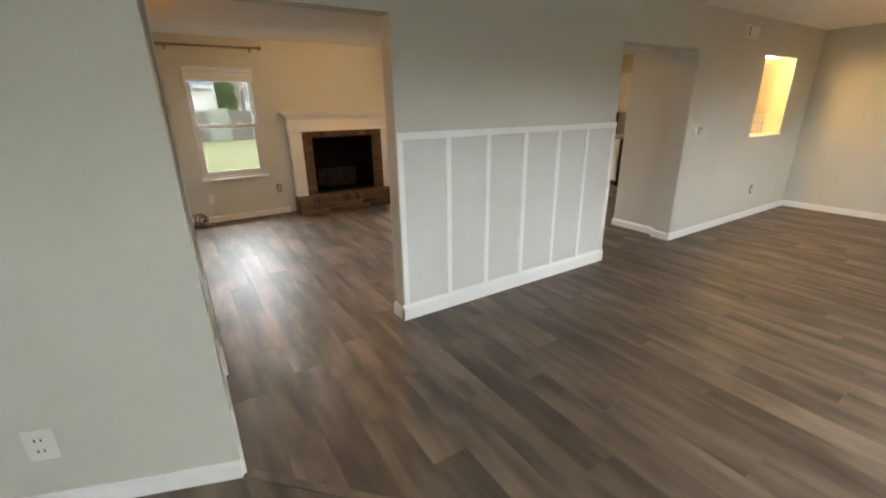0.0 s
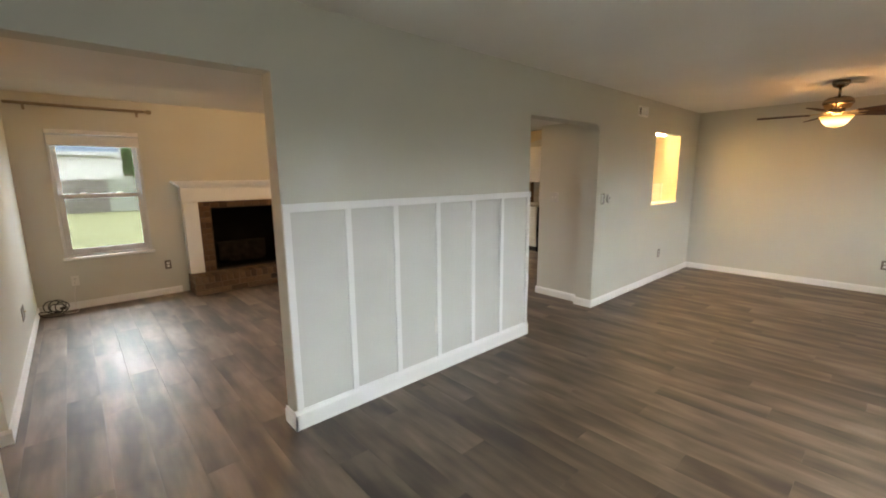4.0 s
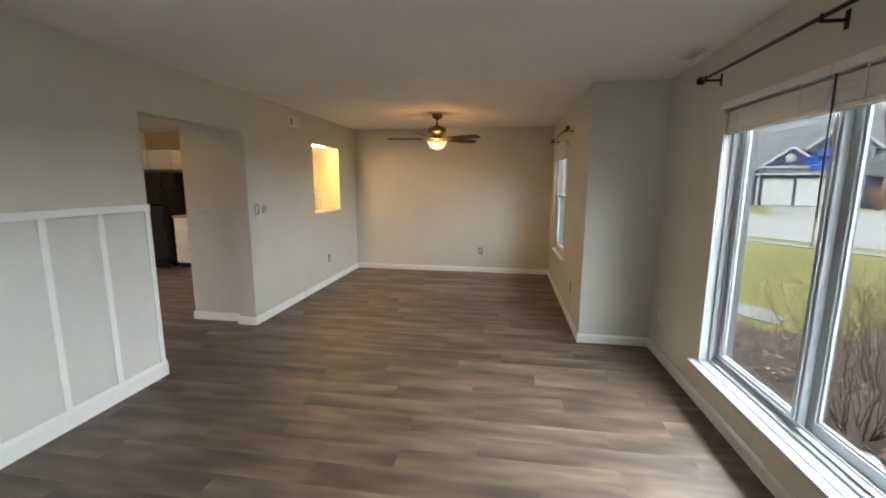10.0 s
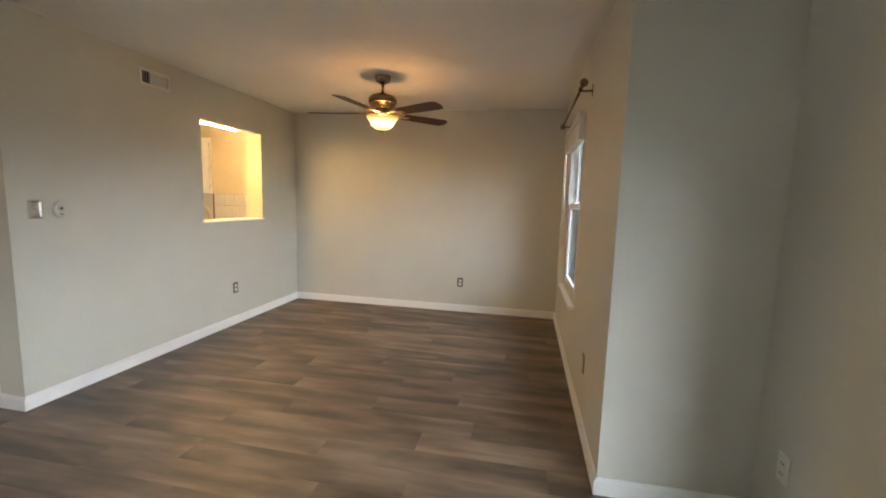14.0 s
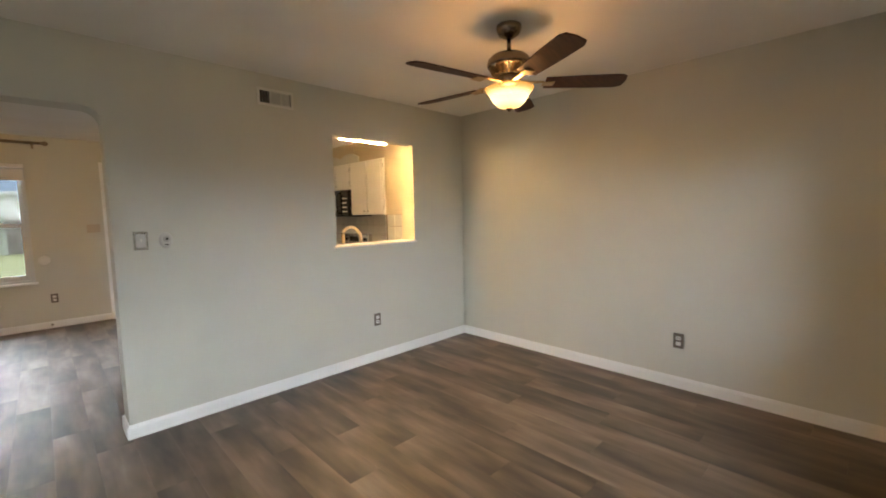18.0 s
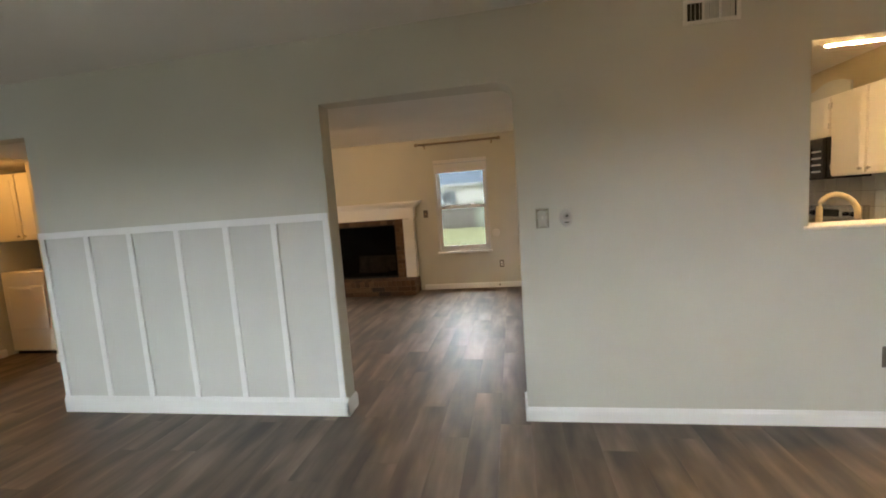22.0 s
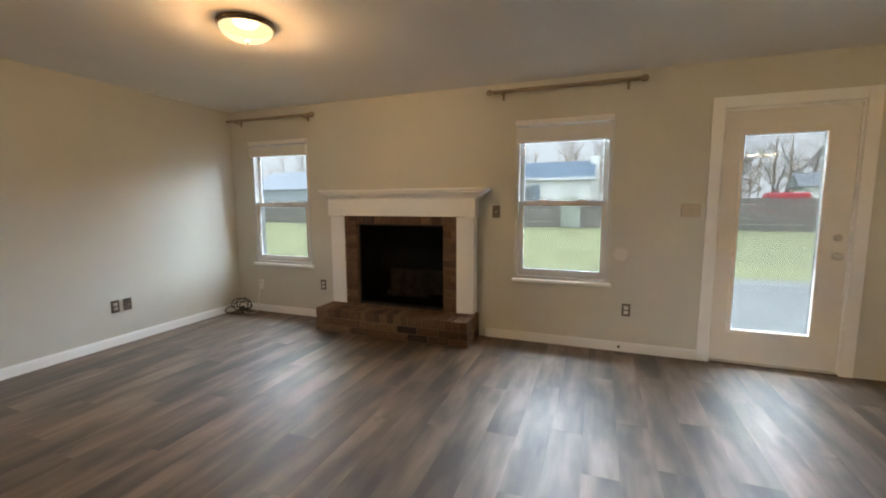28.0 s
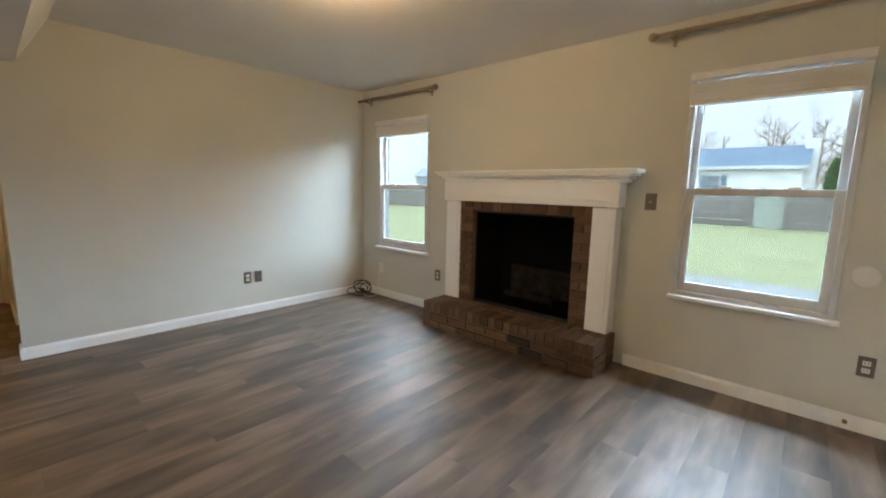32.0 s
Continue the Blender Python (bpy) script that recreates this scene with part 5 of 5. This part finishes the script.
def bare_bush(x, y, h, n, label, r=rng, mat=None, thick=0.006):
    e = empty("bush", pose(x, y, G + 0.02), label, "bush", "bare bushes")
    for s in range(n):
        a, lean = r.uniform(0, 6.3), r.uniform(0.15, 0.6)
        tubes = []

        def shoot(p, d, length, rad, depth):
            pts, rads = [p], [rad]
            q, dd = p, d
            for k in range(4):
                dd = (dd + Vector((r.uniform(-0.25, 0.25), r.uniform(-0.25, 0.25), r.uniform(-0.05, 0.2)))).normalized()
                q = q + dd * length / 4
                pts.append(q)
                rads.append(rad * (1 - 0.2 * (k + 1)))
                if depth and r.random() < 0.8:
                    side = (dd + Vector((r.uniform(-0.9, 0.9), r.uniform(-0.9, 0.9), r.uniform(0, 0.4)))).normalized()
                    shoot(q, side, length * 0.55, rad * 0.62, depth - 1)
            tubes.append(tube(pts, rads, 4))

        shoot(Vector((0.10 * math.cos(a), 0.10 * math.sin(a), 0)), Vector((math.cos(a) * lean, math.sin(a) * lean, 1)).normalized(), h * r.uniform(0.7, 1.0), thick, 3)
        part("stem", joined(*tubes), mat or TWIG, e)
    return e


bare_bush(4.1, -2.75, 0.85, 32, "bare brown twiggy bush in the bed under the window", thick=0.0048)
bare_bush(5.0, -3.6, 0.85, 26, "bare brown twiggy bush in the bed under the window", thick=0.0048)
bare_bush(3.35, -3.0, 0.85, 26, "bare brown twiggy bush in the bed under the window", thick=0.0048)
stn = empty("garden_light", pose(3.72, -2.5, G + 0.02), "small round white garden stone in the mulch", "stone")
part("cap", turned([(0.10, 0), (0.11, 0.03), (0.08, 0.06), (0.03, 0.07)], 20), WPLASTIC, stn)


def bare_tree(x, y, h, rad, label, depth=4, r=rng, spread=0.55, trunk=0):
    e = empty("tree", pose(x, y, G), label, "tree", "bare trees")
    limbs = []

    def grow(p, d, length, rd, level):
        pts, rads, q, dd = [p], [rd], p, d
        for k in range(4):
            dd = (dd + Vector((r.uniform(-0.16, 0.16), r.uniform(-0.16, 0.16), r.uniform(-0.02, 0.1)))).normalized()
            q = q + dd * length / 4
            pts.append(q)
            rads.append(rd * (1 - 0.13 * (k + 1)))
            if level < depth and (k >= 2 or level) and k >= 1:
                for _ in range(2 if k == 3 else 1):
                    a = r.uniform(0, 6.3)
                    side = (dd + spread * 1.4 * Vector((math.cos(a), math.sin(a), r.uniform(-0.1, 0.5)))).normalized()
                    grow(q, side, (h * 0.38 if trunk and not level else length) * r.uniform(0.55, 0.72) * (1.25 if trunk and not level else 1), rads[-1] * (0.75 if trunk and not level else 0.6), level + 1)
        bm = tube(pts, rads, 6 if level < 2 else 3)
        if level == 0:
            part("trunk", bm, BARK, e)
        else:
            limbs.append(bm)

    grow(Vector((0, 0, 0)), Vector((0.02, 0.03, 1)), trunk or h * 0.38, rad, 0)
    part("crown", joined(*limbs), BARK, e, "bare grey branches")
    return e


def clump_tree(x, y, h, rad, mat, label, r=rng, n=420, shape="cone", size=0.22):
    """An evergreen: trunk and a crown of many small ragged clumps."""
    e = empty("tree", pose(x, y, G), label, "tree", "evergreen trees")
    part("trunk", tube([(0, 0, 0), (0, 0, h * 0.9)], [rad * 0.12, 0.02], 8), BARK, e)
    bm = bmesh.new()
    for i in range(n):
        t = r.random() ** 0.8
        prof = (1 - t) ** 0.8 if shape == "cone" else math.sin(math.pi * min(1, 0.12 + 0.88 * t)) ** 0.6
        rr = rad * prof * (0.55 + 0.5 * r.random()) + 0.05
        a = r.uniform(0, 6.3)
        c = Vector((rr * math.cos(a), rr * math.sin(a), 0.25 + t * (h - 0.3)))
        s = size * r.uniform(0.6, 1.5)
        for k in range(3):
            d = Vector((r.uniform(-1, 1), r.uniform(-1, 1), r.uniform(-0.4, 1))).normalized()
            u = d.orthogonal().normalized()
            vs = [bm.verts.new(c + q) for q in (u * s * 0.5, -u * s * 0.5, d * s * 1.3 + u * s * 0.25, d * s * 1.5)]
            bm.faces.new((vs[0], vs[1], vs[3], vs[2]))
    part("crown", bm, mat, e, "dense evergreen foliage")
    return e


bare_tree(27.6, -25.0, 13, 0.13, "bare street tree forking low into a wide crown", 5, spread=0.42, trunk=2.6)
clump_tree(33.1, -32.3, 6.3, 0.85, CONIFER, "tall dull-green columnar arborvitae beside the white house", n=4200, shape="col", size=0.10)
wood_rng = random.Random(5)
for x, y, h in ((78, -49, 14.5), (82, -55, 16), (79, -60.5, 14), (90, -62, 17)):
    clump_tree(x, y, h, 3.0, FARPINE, "tall dark green pine in the woods behind the houses", wood_rng, 1500, "cone", 0.7)
for x, y, h in ((88, -67, 17), (86, -73, 16.5), (90, -79, 17.5), (84, -84, 17), (92, -55, 15)):
    bare_tree(x, y, h, 0.34, "tall leafless tree in the woods behind the houses", 4, wood_rng)
clump_tree(32.3, -33.5, 5.9, 0.8, CONIFER, "tall dull-green columnar arborvitae beside the white house", n=3800, shape="col", size=0.10)
for x, y, h in ((52, -62, 15), (42, -66, 15), (74, -48, 16), (30, -60, 14), (66, -30, 14), (78, -34, 15), (62, -52, 14), (50, -56, 13), (36, -62, 15), (88, -44, 17), (70, -58, 12), (64, -62, 11), (76, -62, 13), (58, -66, 11), (82, -56, 13), (68, -50, 11)):
    bare_tree(x, y, h, 0.25, "tall bare tree behind the houses across the street", 4)
# shrubs before the houses
for x, y, h in ((35.4, -26.9, 1.25), (34.3, -28.5, 1.35), (46.5, -49.5, 1.2)):
    bare_bush(x, y, h, 22, "round tan leafless shrub before a house", mat=DRYTWIG, thick=0.03)


def woods(name, spots, label, seed):
    """Far leafless woods: many slender trunks with rising branches and twigs."""
    r, bm = random.Random(seed), bmesh.new()

    def blade(p, q, w):
        side = (q - p).cross(Vector((r.uniform(-1, 1), r.uniform(-1, 1), 0.2))).normalized() * w / 2
        bm.faces.new([bm.verts.new(v) for v in (p - side, p + side, q + side * 0.35, q - side * 0.35)])

    for x, y, h in spots:
        base = Vector((x, y, G))
        blade(base, base + Vector((r.uniform(-0.3, 0.3), r.uniform(-0.3, 0.3), h)), 0.34)
        for k in range(13):
            t = 0.25 + 0.7 * k / 13
            p = base + Vector((0, 0, h * t))
            a, ln = r.uniform(0, 6.3), h * r.uniform(0.2, 0.36) * (1.25 - t)
            q = p + Vector((math.cos(a) * ln, math.sin(a) * ln, ln * r.uniform(0.5, 1.2)))
            blade(p, q, 0.13)
            for _ in range(6):
                u = p.lerp(q, r.uniform(0.3, 1.0))
                blade(u, u + Vector((r.uniform(-1, 1), r.uniform(-1, 1), r.uniform(0.1, 1.3))) * ln * 0.4, 0.075)
    return solid(name, bm, FARWOOD, label, "woods", "stuff")


rw = random.Random(17)
woods("woods", [(rw.uniform(60, 100), rw.uniform(-88, -28), rw.uniform(8, 14)) for i in range(230)], "brown leafless winter woods behind the houses across the street", 3)
woods("woods", [(rw.uniform(6, 40), rw.uniform(58, 76), rw.uniform(6, 10)) for i in range(70)] + [(rw.uniform(-60, 6), rw.uniform(62, 80), rw.uniform(7, 11)) for i in range(60)], "grey-brown leafless woods far behind the back fence", 4)


def house(name, x, y, turn, label):
    return empty(name, pose(x, y, G, 0, 0, turn), label, "house", "neighbouring houses")


def gable(x0, x1, z0, rise, y0, y1, over=0.0):
    """A gable roof whose ridge runs along y."""
    c = (x0 + x1) / 2
    return upright([(x0 - over, z0 - over * 2 * rise / (x1 - x0)), (x1 + over, z0 - over * 2 * rise / (x1 - x0)), (c, z0 + rise)], y0, y1)


def ridge(x0, x1, y0, y1, z0, rise, over=0.4):
    """A gable roof whose ridge runs along x."""
    bm = upright([(y0 - over, z0), (y1 + over, z0), ((y0 + y1) / 2, z0 + rise)], 0, 1)
    for v in bm.verts:
        a, k, z = v.co.x, v.co.y, v.co.z
        v.co = (x0 - over + k * (x1 - x0 + 2 * over), a, z)
    bmesh.ops.recalc_face_normals(bm, faces=bm.faces)
    return bm


def house_window(e, x, y, z, w, h, shutters=None):
    win = part("window", rect_frame(x, x + w, z, z + h, 0.09, y - 0.08, y - 0.002, 0.0), VINYL, e, "white framed window")
    part("window_pane", box(x + 0.088, x + w - 0.088, y - 0.04, y - 0.003, z + 0.088, z + h - 0.088), PANEDARK, win)
    part("muntin", joined(box(x + w / 2 - 0.025, x + w / 2 + 0.025, y - 0.055, y - 0.041, z + 0.09, z + h - 0.09), box(x + 0.09, x + w - 0.09, y - 0.055, y - 0.041, z + h / 2 - 0.025, z + h / 2 + 0.025)), VINYL, win)
    if shutters:
        for sx in (x - 0.42, x + w + 0.02):
            part("shutter", box(sx, sx + 0.4, y - 0.06, y - 0.002, z, z + h), shutters, win)


def siding_lines(x0, x1, y, z0, z1, pitch=0.3):
    return joined(*[box(x0, x1, y - 0.025, y - 0.001, z, z + pitch * 0.86) for z in np.arange(z0, z1 - pitch, pitch)])


# the navy house across the street: local x along its front, local -y towards the street
bh = house("house", 41.9, -22.4, -118, "navy two-storey house with white trim, grey roofs and two garage doors")
part("wall", box(-5.5, 7.3, 0, 9, 0, 3.1), NAVY, bh)
part("siding", siding_lines(-5.5, 4.75, 0, 0, 2.9), NAVY, bh)
part("roof", ridge(-5.5, 7.3, 0, 10, 3.1, 5.6), SHINGLE, bh)
part("upper_wall", box(3.2, 7.1, 0.6, 6, 3.0, 5.0), NAVY, bh)
ug = part("upper_gable", gable(3.0, 7.3, 4.95, 2.0, 0.5, 7, 0.3), SHINGLE, bh)
part("gable_face", gable(3.2, 7.1, 4.95, 1.8, 0.42, 0.499), NAVY, ug)
for s in (43, 137):
    part("rake_trim", moved(box(0, 3.1, 0.28, 0.40, -0.1, 0.1), pose(5.15, 0, 6.95, 0, s, 0)), VINYL, ug)
part("round_vent", moved(turned([(0.42, 0), (0.38, 0.06)], 24), pose(4.85, 0.41, 5.75, 90)), VINYL, ug, "round white gable vent")
gg = part("garage_gable", gable(-0.1, 4.0, 3.35, 1.6, -0.4, 4, 0.35), SHINGLE, bh)
part("gable_face", gable(0.1, 3.8, 3.35, 1.4, -0.48, -0.401), NAVY, gg)
for s in (38, 142):
    part("rake_trim", moved(box(0, 2.75, -0.62, -0.5, -0.09, 0.09), pose(1.95, 0, 4.98, 0, s, 0)), VINYL, gg)
part("base_trim", box(-0.2, 4.1, -0.6, -0.49, 3.26, 3.42), VINYL, gg)
part("round_vent", moved(turned([(0.38, 0), (0.34, 0.06)], 24), pose(1.85, -0.49, 4.05, 90)), VINYL, gg, "round white gable vent")
part("pent_roof", upright([(-0.3, 3.3), (4.9, 3.3), (4.9, 2.75), (-0.3, 2.75)], -0.45, -0.002), SHINGLE, bh, "grey roof band above the garage doors")
part("eave_trim", box(-5.9, 7.6, -0.55, -0.46, 2.66, 2.82), VINYL, bh)
for x0 in (0.2, 2.5):
    gd = part("garage_door", box(x0, x0 + 2.1, -0.07, -0.03, 0.05, 2.35), SIDING, bh, "white sectional garage door")
    for z in (0.62, 1.2, 1.78):
        part("panel_joint", box(x0 + 0.02, x0 + 2.08, -0.075, -0.071, z, z + 0.025), VINYL, gd)
for x0 in (-0.25, 4.65):
    part("corner_board", box(x0, x0 + 0.2, -0.08, -0.03, 0, 2.7), VINYL, bh)
lg = part("left_gable", gable(-5.8, -0.6, 2.85, 2.1, -0.9, 4, 0.3), SHINGLE, bh)
part("gable_face", gable(-5.5, -0.9, 2.85, 1.85, -0.98, -0.901), NAVY, lg)
part("rake_trim", moved(box(0, 3.5, -1.1, -1.0, -0.09, 0.09), pose(-3.2, 0, 4.98, 0, 39, 0)), VINYL, lg)
house_window(bh, -2.3, -0.03, 0.9, 0.95, 1.5)
part("porch_wall", box(4.86, 7.3, -0.06, -0.026, 0, 2.7), TANWALL, bh, "tan brick entry wall")
house_window(bh, 4.95, -0.06, 0.9, 0.75, 1.4)
part("front_door", box(5.85, 6.35, -0.14, -0.061, 0.05, 2.3), REDDOOR, bh, "red front door")
part("porch_post", box(6.42, 6.55, -0.5, -0.35, 0, 2.66), VINYL, bh)
part("porch_panel", box(6.6, 7.5, -0.34, -0.062, 0.0, 2.6), NAVY, bh)
part("porch_roof", upright([(4.4, 2.7), (8.4, 2.7), (7.6, 3.75), (5.0, 3.75)], -0.62, 0.55), SHINGLE, bh)
part("side_wing", box(7.52, 10.2, -0.8, 6, 0, 2.75), TANWALL, bh, "tan brick wing")
wg = part("wing_gable", gable(7.2, 10.5, 2.75, 1.5, -0.95, 6, 0.3), SHINGLE, bh)
part("gable_face", gable(7.55, 10.2, 2.75, 1.2, -1.03, -0.951), TANWALL, wg)
part("bay_roof", upright([(8.2, 2.45), (10.3, 2.45), (10.0, 3.0), (8.5, 3.0)], -1.5, -1.04), SHINGLE, bh)
house_window(bh, 8.9, -0.8, 0.9, 1.1, 1.35)
for x in (4.2, 6.1):
    house_window(bh, x, 0.42, 3.55, 0.85, 1.3)
# white houses further along
wh = house("house", 56.5, -43.4, -131, "white-sided two-storey house with a steep gable across the street")
part("wall", box(0, 5.8, 0, 9, 0, 6.1), SIDING, wh)
part("siding", siding_lines(0, 5.8, 0, 0, 6.1), SIDING, wh)
part("roof", gable(-0.2, 6.0, 6.0, 2.4, -0.3, 9.3, 0.3), SHINGLE, wh)
part("gable_face", gable(0.1, 5.7, 6.05, 2.1, -0.36, -0.301), SIDING, wh)
part("side_wing", box(5.8, 8.6, 1.5, 9, 0, 5.6), SIDING, wh)
part("wing_roof", ridge(5.6, 8.6, 1.5, 9, 5.6, 2.6), SHINGLE, wh)
part("lean_to", upright([(3.4, 4.9), (5.9, 5.3), (5.9, 5.1), (3.4, 4.1)], -0.7, -0.01), SHINGLE, wh, "small grey porch roof")
house_window(wh, 2.2, 0.0, 4.0, 1.0, 1.3)
w2 = house("house", 51.5, -55.0, -137, "white-sided house with a low grey roof down the street")
part("wall", box(0, 7, 0, 8, 0, 3.6), SIDING, w2)
part("roof", ridge(0, 7, 0, 8, 3.6, 2.4), SHINGLE, w2)
part("porch_gable", gable(1.5, 4.5, 3.0, 1.3, -1.2, 3, 0.2), SHINGLE, w2)
part("porch_wall", box(1.7, 4.3, -1.0, -0.01, 0, 3.0), SIDING, w2)
part("front_door", box(2.6, 3.5, -1.06, -1.002, 0.05, 2.1), PANEDARK, w2)
house_window(w2, 5.2, 0.0, 1.0, 1.1, 1.4)
w3 = house("house", 27, -46, -25, "pale house with a brown roof down the street")
part("wall", box(0, 10, 0, 8, 0, 3.2), SIDING, w3)
part("roof", ridge(0, 10, 0, 8, 3.2, 2.6), TANWALL, w3)
part("garage_door", box(5.5, 8.5, -0.06, -0.002, 0.05, 2.3), VINYL, w3)
house_window(w3, 2.0, 0.0, 0.9, 1.3, 1.3)

# street signs
sg = empty("street_sign", pose(14.6, -9.2, G), "blue street name signs on a thin metal post at the corner", "street sign")
part("post", tube([(0, 0, 0), (0, 0, 2.75)], 0.03, 8), STEEL, sg)
for z, a, w, h in ((2.60, -128, 0.95, 0.20), (2.38, -118, 0.60, 0.18)):
    pl = part("name_plate", moved(box(-w / 2, w / 2, -0.01, 0.01, -h / 2, h / 2, 0.004), pose(0, 0, z, 0, 0, a + 90 - 90 + 180)), SIGNBLUE, sg)
    part("letters", moved(joined(*[box(-w * 0.38 + i * w * 0.085, -w * 0.38 + i * w * 0.085 + w * 0.06, -0.0135, -0.0105, -h * 0.22, h * (0.25 if i % 3 else 0.34)) for i in range(8)], box(w * 0.36, w * 0.43, -0.0135, -0.0105, -h * 0.2, h * 0.1)), pose(0, 0, z, 0, 0, a + 180)), VINYL, pl, "white lettering")
part("crest", moved(turned([(0.18, -0.01), (0.18, 0.01)], 20), pose(0, 0, 2.74, 90, 0, -128 + 90 + 90)), SIGNBLUE, sg)
ss = empty("stop_sign", pose(23.0, -23.6, G), "back of a stop sign on its post across the street", "traffic sign")
part("post", tube([(0, 0, 0), (0, 0, 2.9)], 0.035, 6), BARK, ss)
part("plate", moved(turned([(0.32, 0), (0.32, 0.02)], 8), pose(0, 0.05, 2.5, 90, 0, 45)), SIDING, ss)
bx1 = empty("utility_box", pose(40.6, -19.4, G), "pale green utility box beside the driveway", "utility box")
part("case", box(0, 1.1, 0, 0.9, 0, 0.9, 0.05), SIDING, bx1)

# back garden: fence, house, trees
fence = empty("fence", pose(-28, 30.0, G), "weathered grey wooden board fence along the back lawn", "fence")
for i in range(25):
    x0 = i * 2.4
    part("post", box(x0 - 0.05, x0 + 0.05, -0.05, 0.05, 0, 1.95), FENCE, fence)
    for k in range(5):
        part("board", box(x0 + 0.05, x0 + 2.35, -0.02 + 0.01 * (k % 2), 0.02 + 0.01 * (k % 2), 0.06 + k * 0.36, 0.06 + k * 0.36 + 0.335), FENCE, fence)
gp = empty("garden_gate", pose(2.0, 29.93, G), "pale green wooden gate panel in the back fence", "gate")
for k in range(6):
    part("board", box(k * 0.2, k * 0.2 + 0.194, -0.03, 0.0, 0.05, 1.98), GREENPANEL, gp)
part("rail", box(0, 1.2, -0.05, -0.031, 1.6, 1.72), GREENPANEL, gp)
b2 = house("house", -17, 44, 0, "white-sided house with a slate blue roof behind the fence")
part("wall", box(0, 20.4, 0, 9, 0, 3.95), SIDING, b2)
part("siding", siding_lines(0, 20.4, 0, 0, 3.9, 0.4), SIDING, b2)
part("roof", ridge(0, 20.4, 0, 9, 3.95, 1.9, 0.4), BLUEROOF, b2)
part("fascia", box(-0.4, 20.8, -0.55, -0.41, 3.72, 3.98), VINYL, b2)
part("chimney", box(20.3, 21.2, 3.6, 4.6, 0, 6.3), SIDING, b2)
for x in (5.5, 14.4):
    house_window(b2, x, 0.0, 1.9, 1.0, 1.4, BLUEROOF)
for x, y, h in ((3.4, 33.2, 2.15), (1.6, 33.5, 1.9), (4.8, 33.4, 2.0)):
    bare_bush(x, y, h * 0.6, 26, "russet leafless hedge bush behind the back fence", mat=LEAFLITTER, thick=0.022)
b3 = house("house", -40, 47, 0, "slate-grey house far behind the fence, paled for haze")
part("wall", box(0, 16, 0, 8, 0, 3.4), HAZESLATE, b3)
part("roof", ridge(0, 16, 0, 8, 3.4, 2.6, 0.4), HAZESLATE, b3)
clump_tree(6.5, 58.0, 5.7, 0.82, GREENLEAF, "bright green arborvitae behind the fence", n=2600, shape="col", size=0.11)
clump_tree(5.5, 58.6, 5.4, 0.62, GREENLEAF, "bright green arborvitae behind the fence", n=2200, shape="col", size=0.11)
for x, y, h in ((-9, 60, 15), (2, 62, 15), (-24, 40, 12), (-18, 55, 14), (-31, 58, 15), (-14, 37, 10), (-27, 43, 12), (-20, 38, 10)):
    bare_tree(x, y, h, 0.24, "tall bare tree behind the back fence", 4)
for x, y, h in ((9.5, 47, 9), (16.2, 50, 10), (8, 58, 10), (21.5, 54, 12), (11.5, 60, 12), (18.6, 57, 12), (24.0, 50, 10), (14.5, 55, 9), (20, 51, 8), (26, 58, 11), (17.4, 62, 10)):
    bare_tree(x, y, h, 0.32, "bare hazy tree behind the back fence", 4)
sh = house("house", 20.6, 47, -12, "small white-sided house behind the back fence")
part("wall", box(0, 6, 0, 5, 0, 2.9), SIDING, sh)
part("roof", ridge(0, 6, 0, 5, 2.9, 1.3), SHINGLE, sh)
house_window(sh, 2.4, 0.0, 1.0, 1.0, 1.2)
car = empty("parked_car", pose(14.2, 37, G), "distant red car seen above the fence", "car")
part("body", box(0, 4.2, 0, 1.7, 0.45, 1.5, 0.2), REDDOOR, car)
part("cabin", box(0.9, 3.3, 0.15, 1.55, 1.5, 2.25, 0.2), REDDOOR, car)
for x in (0.8, 3.4):
    part("wheel", moved(turned([(0.32, -0.1), (0.32, 0.1)], 20), pose(x, 0.1, 0.32, 90)), DARK, car)

# ---- floor planks ----
PW, PL, GAP = 0.181, 1.22, 0.0004
strip = solid("threshold_strip", moved(box(0, 1.2, -0.02, 0.02, 0.0, 0.006, 0.002), pose(0.03, 1.765, 0, 0, 0, -45.6)), PLANK, "wood-toned floor transition strip", "trim")
PMESH = {}


def plank_mesh(w, l):
    key = (round(w, 3), round(l, 3))
    if key not in PMESH:
        PMESH[key] = mesh_of("plank", box(GAP / 2, w - GAP / 2, GAP / 2, l - GAP / 2, -0.011, 0.0, 0.0005, 1), PLANK)
    return PMESH[key]


floor = empty("floor", pose(0, 0, 0), "grey-brown wood-look vinyl plank floor", "floor", kind="structure")


def lay(x0, x1, y0, y1, seed):
    r = random.Random(seed)
    i = 0
    x = x0
    while x < x1 - 0.01:
        w = min(PW, x1 - x)
        y = y0 - ((i * 0.43 + r.uniform(0, 0.25)) % 1.0) * PL
        while y < y1 - 0.005:
            a, b = max(y, y0), min(y + PL, y1)
            if b - a > 0.02:
                ob = new("plank", plank_mesh(w, b - a))
                ob.parent, ob.location = floor, (x, a, 0)
            y += PL
        x += PW
        i += 1


lay(-1.6, 7.84, -1.45, 6.72, 3)
lay(-2.2, -1.6, 2.75, 4.55, 4)
